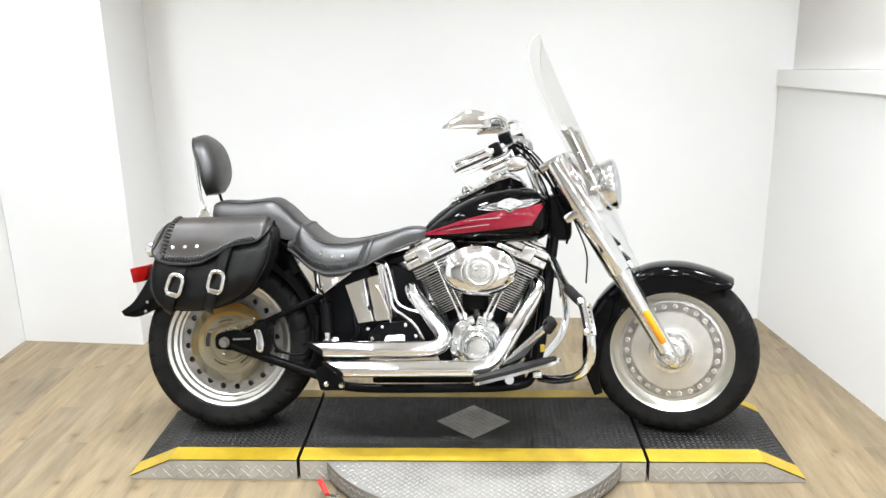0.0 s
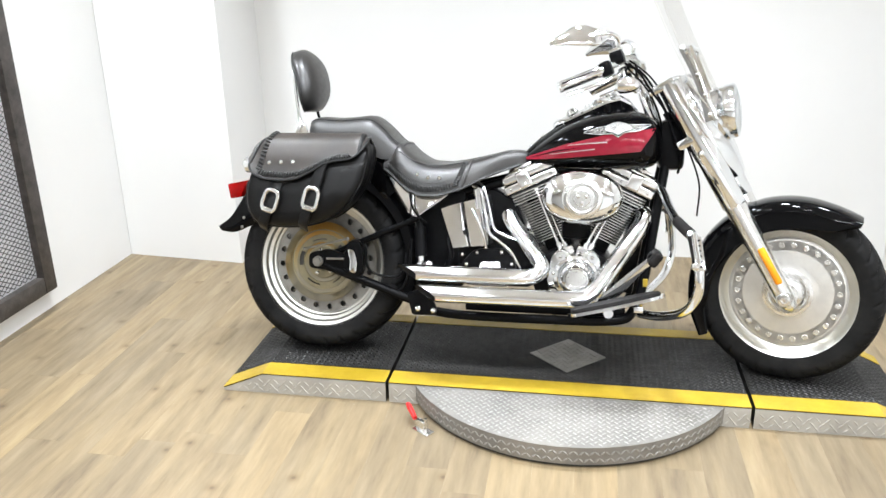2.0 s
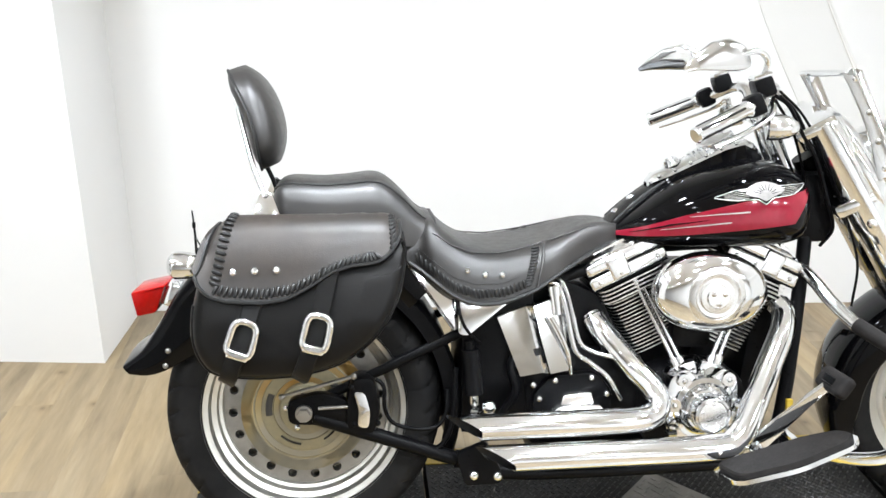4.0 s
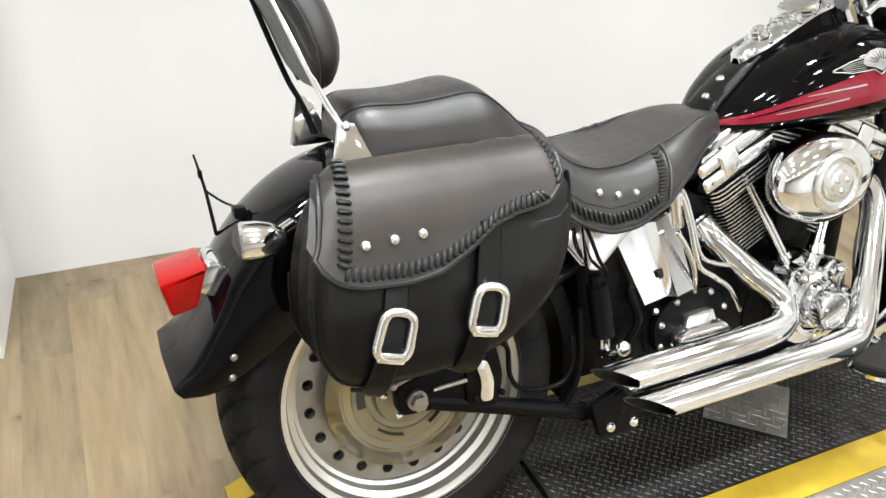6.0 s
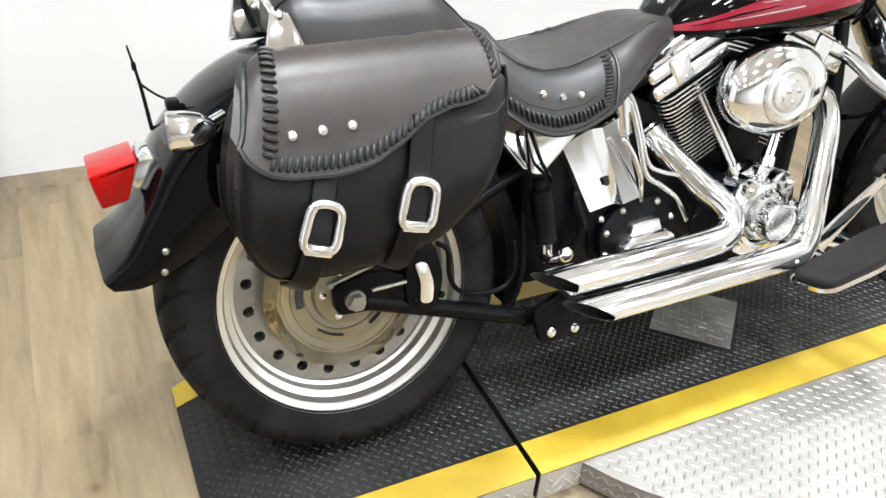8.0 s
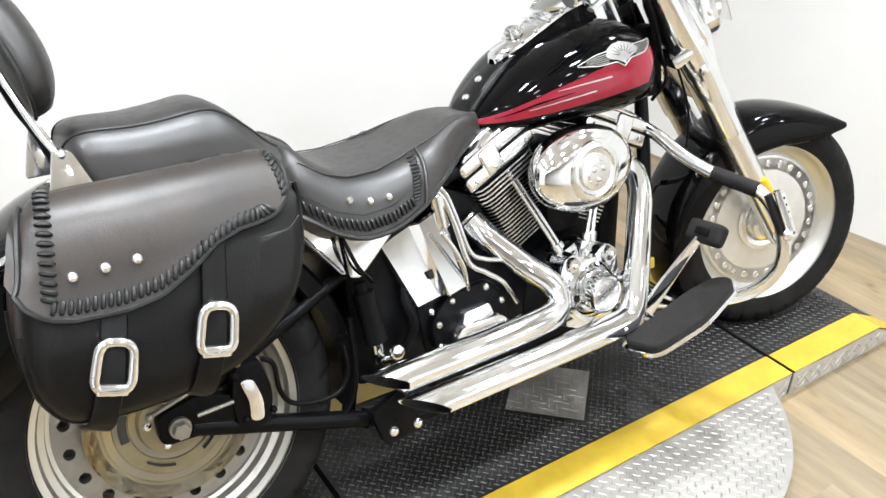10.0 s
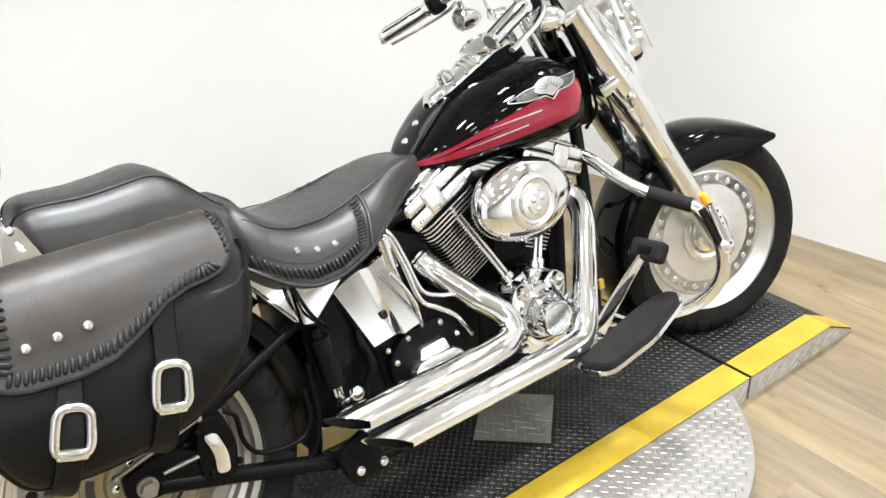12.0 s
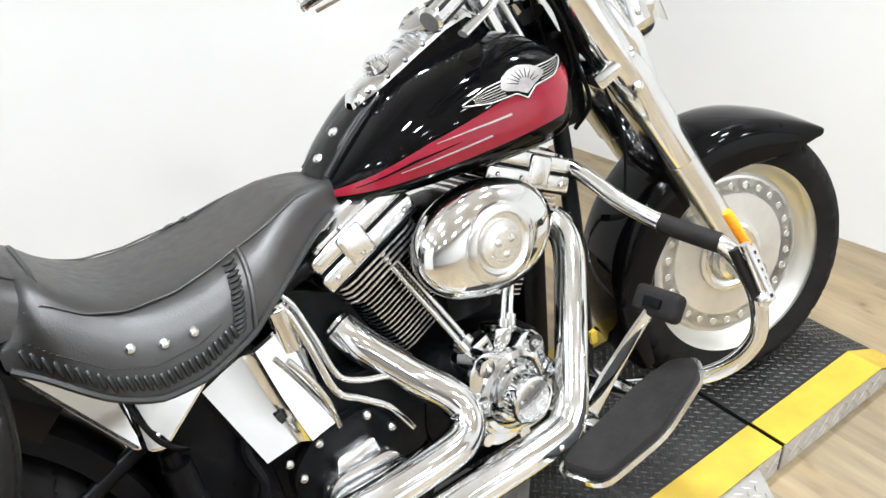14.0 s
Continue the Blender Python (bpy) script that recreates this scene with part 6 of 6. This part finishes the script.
# floorboards, pedal, stand
for s in (-1, 1):
    o = [(0.072, 0.266), (0.30, 0.276), (0.374, 0.298), (0.392, 0.335), (0.358, 0.368), (0.22, 0.390), (0.086, 0.366)]
    o = rounded(o, 0.03, 4)
    tilt = Matrix.Translation((0, 0.33 * s, 0.27)) @ Matrix.Rotation(radians(6.0 * s), 4, "X") @ Matrix.Translation((0, -0.33 * s, -0.27)) @ Matrix.Translation((0.24, 0, 0.276)) @ Matrix.Rotation(radians(-15.0), 4, "Y") @ Matrix.Translation((-0.24, 0, -0.268))
    bm = bmesh.new()
    loft(bm, [[(x, s * y, 0.252) for x, y in o], [(x, s * y, 0.262) for x, y in o]])
    bm.transform(tilt)
    fb = bp("floorboard", bm, CHROME, "chrome edged footboard with a black rubber pad", angle=30)
    cx, cy = 0.24, 0.330
    bm = bmesh.new()
    loft(bm, [[(cx + (x - cx) * f, s * (cy + (y - cy) * f), z) for x, y in o] for f, z in ((0.93, 0.2625), (0.93, 0.270), (0.90, 0.274))])
    bm.transform(tilt)
    bp("rubber_pad", bm, FOAM, "black rubber pad", fb, angle=30)
    bm = bmesh.new()
    box(bm, (0.20, 0.20 * s, 0.235), (0.03, 0.16, 0.02), 0.004)
    box(bm, (0.31, 0.20 * s, 0.240), (0.03, 0.16, 0.02), 0.004)
    rod(bm, (0.215, 0.235 * s, 0.225), (0.215, 0.285 * s, 0.225), 0.016, 12)
    bp("board_bracket", bm, CHROME, "", fb)
bm = bmesh.new()
rings = []
for x, y, z, w in ((0.178, -0.236, 0.232, 0.017), (0.205, -0.240, 0.256, 0.021), (0.250, -0.248, 0.304, 0.019), (0.300, -0.262, 0.360, 0.014), (0.343, -0.276, 0.406, 0.011)):
    rings.append([(x + w * 0.72 * c, y + d, z - w * 0.70 * c) for c, d in ((-1, 0.003), (-0.9, -0.003), (0, -0.006), (0.9, -0.003), (1, 0.003), (0, 0.004))])
loft(bm, rings)
ped = bp("brake_pedal", bm, CHROME, "chrome brake pedal with a black rubber pad")
bm = bmesh.new()
box(bm, (0.352, -0.284, 0.413), (0.032, 0.094, 0.052), 0.015, Matrix.Rotation(radians(35), 4, "Y"), 4)
bp("pedal_pad", bm, FOAM, "black ribbed rubber pad", ped)
bm = bmesh.new()
box(bm, (0.336, -0.284, 0.422), (0.008, 0.036, 0.018), 0.0038, Matrix.Rotation(radians(35), 4, "Y"))
bp("pad_badge", bm, BLACKMETAL, "", ped)
bm = bmesh.new()
tube(bm, [(-0.02, 0.13, 0.18), (0.03, 0.20, 0.10), (0.05, 0.27, -0.045)], [0.012, 0.011, 0.012], 10, 4)
bp("side_stand", bm, CHROME, "chrome side stand")

# engine guard with foam grip and peg
GUARD = [(0.352, -0.03, 0.638), (0.382, -0.098, 0.610), (0.402, -0.170, 0.562), (0.420, -0.245, 0.528), (0.436, -0.305, 0.513), (0.450, -0.342, 0.502), (0.464, -0.372, 0.464), (0.476, -0.390, 0.396), (0.476, -0.378, 0.318), (0.446, -0.318, 0.250), (0.38, -0.20, 0.205), (0.33, -0.11, 0.19)]
for s in (-1, 1):
    bm = bmesh.new()
    tube(bm, [(x, -s * y, z) for x, y, z in GUARD], 0.0155, 14, 6)
    g = bp("engine_guard", bm, CHROME, "bent chrome engine guard bar with foam grip")
    bm = bmesh.new()
    tube(bm, [(x, -s * y, z) for x, y, z in GUARD[3:6]], 0.0178, 14, 6)
    bp("foam_grip", bm, FOAM, "black foam grip", g)
    bm = bmesh.new()
    rod(bm, (0.448, 0.368 * s, 0.498), (0.464, 0.396 * s, 0.415), 0.0095, 12)
    bp("peg_rubber", bm, FOAM, "black rubber peg", g)
    bm = bmesh.new()
    rod(bm, (0.456, 0.384 * s, 0.508), (0.472, 0.410 * s, 0.420), 0.0085, 10)
    dome(bm, (0.462, 0.410 * s, 0.413), 0.014, 0.011, (0, s, 0))
    rod(bm, (0.472, 0.380 * s, 0.413), (0.462, 0.412 * s, 0.413), 0.010, 12)
    mount = bp("peg_mount", bm, CHROME, "chrome peg mount", g)
    a, b = Vector((0.458, 0.388 * s, 0.500)), Vector((0.474, 0.412 * s, 0.400))
    q = Vector((0, 0, -1)).rotation_difference(b - a).to_matrix().to_4x4()
    M = Matrix.Translation((a + b) / 2) @ q
    bm = box(bmesh.new(), (0.004, 0, 0), (0.030, 0.007, (b - a).length), 0.003, seg=3)
    bm.transform(M)
    bp("peg_plate", bm, CHROME, "chrome peg plate with small slots", mount)
    for k in range(6):
        bm = box(bmesh.new(), (0.006, 0.003 * s, -0.040 + 0.016 * k), (0.012, 0.004, 0.006), 0.0015)
        bm.transform(M)
        bp("peg_slot", bm, DARK, "", mount)

# front fender
fend = []
for deg, r in ((212, 0.322), (192, 0.320), (170, 0.318), (150, 0.316), (130, 0.315), (110, 0.315), (94, 0.315), (80, 0.316), (67, 0.319), (58, 0.325), (51, 0.332)):
    fend.append((FW.x + r * math.cos(radians(deg)), FW.z + r * math.sin(radians(deg))))
bp("front_fender", fender(fend, [0.088, 0.090, 0.092, 0.092, 0.092, 0.090, 0.086], [0.03, 0.07, 0.085, 0.09, 0.09, 0.085, 0.06, 0.015]), PAINT, "black gloss front fender with a flared tip", steer="wheel")

# fork
def fork_at(t, y):
    return FW + UA * t + Vector((0, y, 0))


for s in (-1, 1):
    y = 0.108 * s
    bm = bmesh.new()
    tube(bm, [fork_at(t, y) for t in (-0.045, -0.03, 0.0, 0.10, 0.30, 0.36)], [0.018, 0.028, 0.032, 0.033, 0.035, 0.036], 20, 2)
    leg = bp("fork_leg", bm, ALU, "polished fork leg under a chrome tube cover", steer="fork")
    bm = bmesh.new()
    tube(bm, [fork_at(t, y) for t in (0.34, 0.345, 0.52, 0.53, 0.80)], [0.037, 0.040, 0.042, 0.044, 0.044], 20, 1)
    bp("tube_cover", bm, CHROME, "wide chrome fork tube cover", leg, "fork")
    bp("clamp_bolt", dome(bmesh.new(), fork_at(0.545, y + 0.042 * s) + NA * -0.008, 0.012, 0.010, (0, s, 0)), CHROME, "", leg, "fork")
    bm = bmesh.new()
    a, b = fork_at(0.055, y + 0.030 * s) + NA * 0.012, fork_at(0.185, y + 0.030 * s) + NA * 0.012
    t = tube(bmesh.new(), [a, a.lerp(b, 0.05), a.lerp(b, 0.95), b], [0.009, 0.0125, 0.0125, 0.009], 12, 1, flat=1.0)
    merge(bm, t)
    bp("amber_reflector", bm, AMBER, "long amber side reflector", leg, "fork")
    bm = lathe(bmesh.new(), [(0.026, 0.0), (0.026, 0.020), (0.020, 0.028), (0.011, 0.030), (0.010, 0.012), (0.0, 0.012)], (0, 0, 0), 20)
    bp("axle_cap", merge(bmesh.new(), bm, Matrix.Translation(fork_at(0, y + 0.008 * s)) @ (Matrix.Rotation(pi, 4, "Z") if s < 0 else Matrix())), ALU, "", leg, "fork")
bm = bmesh.new()
for t, w in ((0.60, 0.034), (0.80, 0.030)):
    tt = bmesh.new()
    box(tt, (0, 0, 0), (0.095, 0.30, w), 0.012)
    merge(bm, tt, Matrix.Translation(FW + UA * t - NA * 0.02) @ Matrix.Rotation(-RAKE, 4, "Y"))
bp("triple_clamp", bm, CHROME, "chrome fork clamps", steer="fork")
bm = bmesh.new()
rod(bm, FW + UA * 0.58 - NA * 0.058, FW + UA * 0.72 - NA * 0.058, 0.030, 20)
box(bm, (0.412, 0, 0.765), (0.085, 0.15, 0.17), 0.025)
bp("steering_head", bm, BLACKMETAL, "black steering head")
# headlamp in a chrome nacelle
HL = Vector((0.600, 0, 0.885))
bm = bmesh.new()
prof = [(0.0, -0.105), (0.035, -0.100), (0.065, -0.080), (0.082, -0.045), (0.090, -0.005), (0.093, 0.018), (0.089, 0.026), (0.084, 0.024)]
t = lathe(bmesh.new(), prof, (0, 0, 0), 40)
hq = Matrix.Rotation(radians(-8), 4, "Y") @ Matrix.Rotation(radians(-90), 4, "Z")
merge(bm, t, Matrix.Translation(HL) @ hq)
head = bp("headlamp", bm, CHROME, "round chrome headlamp with a clear lens", steer="fork")
t = lathe(bmesh.new(), [(0.085, 0.022), (0.072, 0.030), (0.045, 0.036), (0.0, 0.039)], (0, 0, 0), 32)
bp("lamp_glass", merge(bmesh.new(), t, Matrix.Translation(HL) @ hq), GLASS, "clear glass lens", head, "fork")
t = lathe(bmesh.new(), [(0.088, 0.018), (0.07, -0.02), (0.03, -0.05), (0.0, -0.055)], (0, 0, 0), 32)
bp("lamp_bowl", merge(bmesh.new(), t, Matrix.Translation(HL) @ hq), CHROME, "", head, "fork")
for s in (-1, 1):
    bp("lamp_bracket", tube(bmesh.new(), [HL + Vector((-0.03, 0.085 * s, 0.0)), HL + Vector((-0.06, 0.12 * s, -0.01)), fork_at(0.66, 0.14 * s)], 0.012, 10, 4), CHROME, "", head, "fork")
# nacelle panels over the fork tops
rings = []
for t, w, d in ((0.42, 0.06, 0.035), (0.50, 0.115, 0.045), (0.60, 0.145, 0.052), (0.70, 0.146, 0.046), (0.765, 0.130, 0.034), (0.80, 0.09, 0.022)):
    c = FW + UA * t + NA * 0.03
    rings.append([c + Vector((0, w * math.copysign(abs(math.cos(a)) ** 0.7, math.cos(a)), 0)) + NA * d * math.sin(a) for a in np.linspace(0, 2 * pi, 24, endpoint=False)])
bp("fork_nacelle", loft(bmesh.new(), rings), CHROME, "chrome nacelle over the fork top", angle=60, steer="fork")

# windshield on chrome brackets
def shield_point(u, v):
    """u across from -1 to 1, v up from 0 to 1."""
    h = 0.585
    w = 0.225 * (1 - 0.25 * max(0, (0.25 - v) / 0.25) ** 2) * max(0.06, 1 - (max(0, v - 0.58) / 0.42) ** 3.2) ** 0.5
    x0, z0 = 0.615, 0.850
    x = x0 - 0.270 * v - 0.012 * math.sin(pi * v)
    y = w * u
    x -= 0.085 * (abs(y) / 0.245) ** 2
    return Vector((x, y, z0 + h * v))


NU, NV = 24, 28
front = [[shield_point(2 * i / NU - 1, math.sin(pi / 2 * j / NV)) for i in range(NU + 1)] for j in range(NV + 1)]
back = [[p + Vector((-0.004, 0, 0)) for p in r] for r in front]
shield = bp("windshield", loft(bmesh.new(), [f + b[::-1] for f, b in zip(front, back)]), SHIELD, "tall clear curved plastic windshield", steer="bars", angle=60)
bm = bmesh.new()
edge = [r[0] for r in front] + front[-1] + [r[-1] for r in front[::-1]]
tube(bm, edge, 0.0014, 6, 1)
bp("shield_edge", bm, SATIN, "thin pale edge", shield, "bars")
bm = tube(bmesh.new(), [shield_point(u, 0.40) + Vector((-0.012, 0, 0)) for u in np.linspace(-0.72, 0.72, 9)], 0.013, 12, 3, flat=0.7)
bp("shield_bar", bm, CHROME, "chrome cross bar behind the windshield", shield, "bars")
for s in (-1, 1):
    lo, hi = Vector((0.548, 0.130 * s, 0.850)), shield_point(0.62 * s, 0.40) + Vector((-0.016, 0, 0))
    rings = []
    for k in range(7):
        t = k / 6
        c = lo.lerp(hi, t) + Vector((0.008 * math.sin(pi * t), 0, 0))
        w = 0.020 - 0.004 * math.sin(pi * t)
        rings.append([c + Vector((a * w, b * 0.0035, a * w * 0.35)) for a, b in ((-1, -0.6), (-0.85, -1), (0.85, -1), (1, -0.6), (1, 0.6), (0.85, 1), (-0.85, 1), (-1, 0.6))])
    br = bp("shield_bracket", loft(bmesh.new(), rings), CHROME, "broad chrome windshield bracket", shield, "bars")
    for t in (0.08, 0.34, 0.62, 0.94):
        bp("bracket_bolt", dome(bmesh.new(), lo.lerp(hi, t) + Vector((0.008 * math.sin(pi * t), 0.0035 * s, 0)), 0.008, 0.006, (0, s, 0)), DARKALU if t in (0.34, 0.62) else CHROME, "", br, "bars")

# handlebar and controls
BAR = [(0.295, 0.0, 0.955), (0.296, 0.05, 0.972), (0.296, 0.09, 1.022), (0.288, 0.12, 1.046), (0.268, 0.155, 1.046), (0.234, 0.205, 1.026), (0.194, 0.250, 1.000), (0.082, 0.301, 0.950)]
for s in (-1, 1):
    bm = bmesh.new()
    tube(bm, [(x - (0.006 * min(1, y / 0.2) if s > 0 else 0), y * s, z) for x, y, z in BAR], 0.0135, 14, 6)
    hb = bp("handlebar", bm, CHROME, "bent chrome handlebar with grip and controls", steer="bars")
    a, b = Vector((0.222, 0.373 * s, 1.001)), Vector((0.100, 0.428 * s, 0.946))
    bm = bmesh.new()
    tube(bm, [a, a.lerp(b, 0.03), a.lerp(b, 0.08), a.lerp(b, 0.92), a.lerp(b, 0.97), b], [0.020, 0.020, 0.0165, 0.0165, 0.019, 0.015], 18, 1)
    bp("grip", bm, CHROME, "chrome and rubber grip", hb, "grip%d" % s)
    for k in range(5):
        ang = 2 * pi * k / 5
        d = (b - a).normalized()
        n1 = d.cross(Vector((0, 0, 1))).normalized()
        n2 = d.cross(n1)
        o = (n1 * math.cos(ang) + n2 * math.sin(ang)) * 0.0155
        bp("grip_rib", rod(bmesh.new(), a.lerp(b, 0.1) + o, a.lerp(b, 0.9) + o, 0.0032, 6), FOAM, "", hb, "grip%d" % s)
    bp("switch_box", box(bmesh.new(), (0.240, 0.358 * s, 1.010), (0.042, 0.040, 0.050), 0.012, Matrix.Rotation(radians(-25), 4, "Y")), BLACKMETAL, "black switch housing", hb, "grip%d" % s)
    bm = bmesh.new()
    box(bm, (0.268, 0.312 * s, 1.048), (0.045, 0.055, 0.045), 0.010, Matrix.Rotation(radians(-20), 4, "Y"))
    bp("master_cylinder", bm, BLACKMETAL, "black fluid reservoir with chrome lid", hb, "grip%d" % s)
    bp("reservoir_lid", box(bmesh.new(), (0.261, 0.312 * s, 1.073), (0.042, 0.052, 0.010), 0.004, Matrix.Rotation(radians(-20), 4, "Y")), CHROME, "", hb, "grip%d" % s)
    bm = bmesh.new()
    tube(bm, [(0.288, 0.330 * s, 1.010), (0.270, 0.365 * s, 0.985), (0.205, 0.415 * s, 0.952), (0.135, 0.450 * s, 0.925)], [0.008, 0.008, 0.007, 0.008], 10, 4, flat=0.6)
    bp("lever", bm, CHROME, "chrome hand lever", hb, "grip%d" % s)
    signal(s, (0.304, 0.325 * s, 0.962), 1, "front_signal", (0.285, 0.315 * s, 1.010), "grip%d" % s)
    # mirror: a teardrop shell with the glass to the rear
    bm = bmesh.new()
    rings = []
    for k, (t, h, d) in enumerate(((0, 0.006, 0.004), (0.06, 0.026, 0.014), (0.22, 0.034, 0.018), (0.5, 0.030, 0.018), (0.82, 0.014, 0.010), (1, 0.006, 0.004))):
        c = Vector((0.218 - 0.145 * t, (0.36 + 0.085 * t) * s, 1.115 - 0.030 * t + 0.012 * math.sin(pi * t)))
        rings.append([c + Vector((0.9 * d * math.sin(a), 0, h * math.cos(a))) + Vector((-0.4 * h * math.cos(a), 0, 0)) for a in np.linspace(0, 2 * pi, 16, endpoint=False)])
    loft(bm, rings)
    mir = bp("mirror", bm, CHROME, "teardrop chrome mirror on a curved stem", steer="grip%d" % s, angle=60)
    bm = bmesh.new()
    tube(bm, [(0.264, 0.316 * s, 1.070), (0.272, 0.325 * s, 1.105), (0.245, 0.345 * s, 1.125), (0.200, 0.372 * s, 1.115)], 0.007, 10, 5)
    bp("mirror_stem", bm, CHROME, "", mir, "grip%d" % s)
for s in (-1, 1):
    bm = bmesh.new()
    rod(bm, (0.368, 0.055 * s, 0.805), (0.297, 0.055 * s, 0.978), 0.016, 16)
    box(bm, (0.298, 0.055 * s, 0.978), (0.04, 0.04, 0.03), 0.008)
    bp("riser", bm, CHROME, "chrome handlebar riser", steer="bars")
for pts, r in (([(0.235, -0.17, 1.030), (0.280, -0.15, 1.005), (0.325, -0.130, 0.945), (0.375, -0.115, 0.880), (0.412, -0.105, 0.790), (0.440, -0.090, 0.720), (0.435, -0.05, 0.67)], 0.0044), ([(0.245, -0.17, 1.030), (0.300, -0.140, 0.995), (0.352, -0.115, 0.925), (0.388, -0.100, 0.86), (0.412, -0.085, 0.79), (0.415, -0.05, 0.74)], 0.0040),
               ([(0.25, -0.16, 1.04), (0.325, -0.13, 0.985), (0.40, -0.115, 0.88), (0.455, -0.11, 0.76), (0.500, -0.105, 0.64), (0.500, -0.095, 0.53)], 0.0032), ([(0.24, -0.16, 1.02), (0.305, -0.115, 0.960), (0.345, -0.085, 0.90), (0.372, -0.07, 0.83), (0.385, -0.05, 0.77)], 0.0034)):
    bp("control_cable", tube(bmesh.new(), pts, r, 8, 6), BLACKMETAL, "black control cable")
bp("horn_cover", lathe(bmesh.new(), [(0.034, 0.0), (0.034, 0.02), (0.02, 0.032), (0.0, 0.035)], (0.10, 0.13, 0.52), 24, sz=1.2), CHROME, "chrome horn cover")
bp("yellow_tag", box(bmesh.new(), (0.340, -0.122, 0.300), (0.016, 0.016, 0.026), 0.003), YELLOW, "small yellow tag on the frame")

# ---- floor planks ----
PLW, PLL = 0.126, 0.92


def plank_mesh(w, ln):
    bm = bmesh.new()
    c = 0.00015
    loft(bm, [[(0, 0, -0.004), (w, 0, -0.004), (w, ln, -0.004), (0, ln, -0.004)], [(0, 0, -c), (w, 0, -c), (w, ln, -c), (0, ln, -c)], [(c, c, 0), (w - c, c, 0), (w - c, ln - c, 0), (c, ln - c, 0)]])
    me = bpy.data.meshes.new("floor_plank")
    bm.to_mesh(me)
    bm.free()
    me.materials.append(WOOD)
    return me


whole = plank_mesh(PLW - 0.0001, PLL - 0.0001)
rnd = random.Random(4)
x = -2.772
while x < 2.6:
    y = -2.3 - rnd.random() * PLL
    while y < YB + 0.02:
        if y > -2.3:
            ob = new("floor_plank", whole)
            ob.location = (x, y, 0)
            ob.scale.y = min(1.0, (YB + 0.12 - y) / PLL)
            ob.parent = floor
        y += PLL
    x += PLW
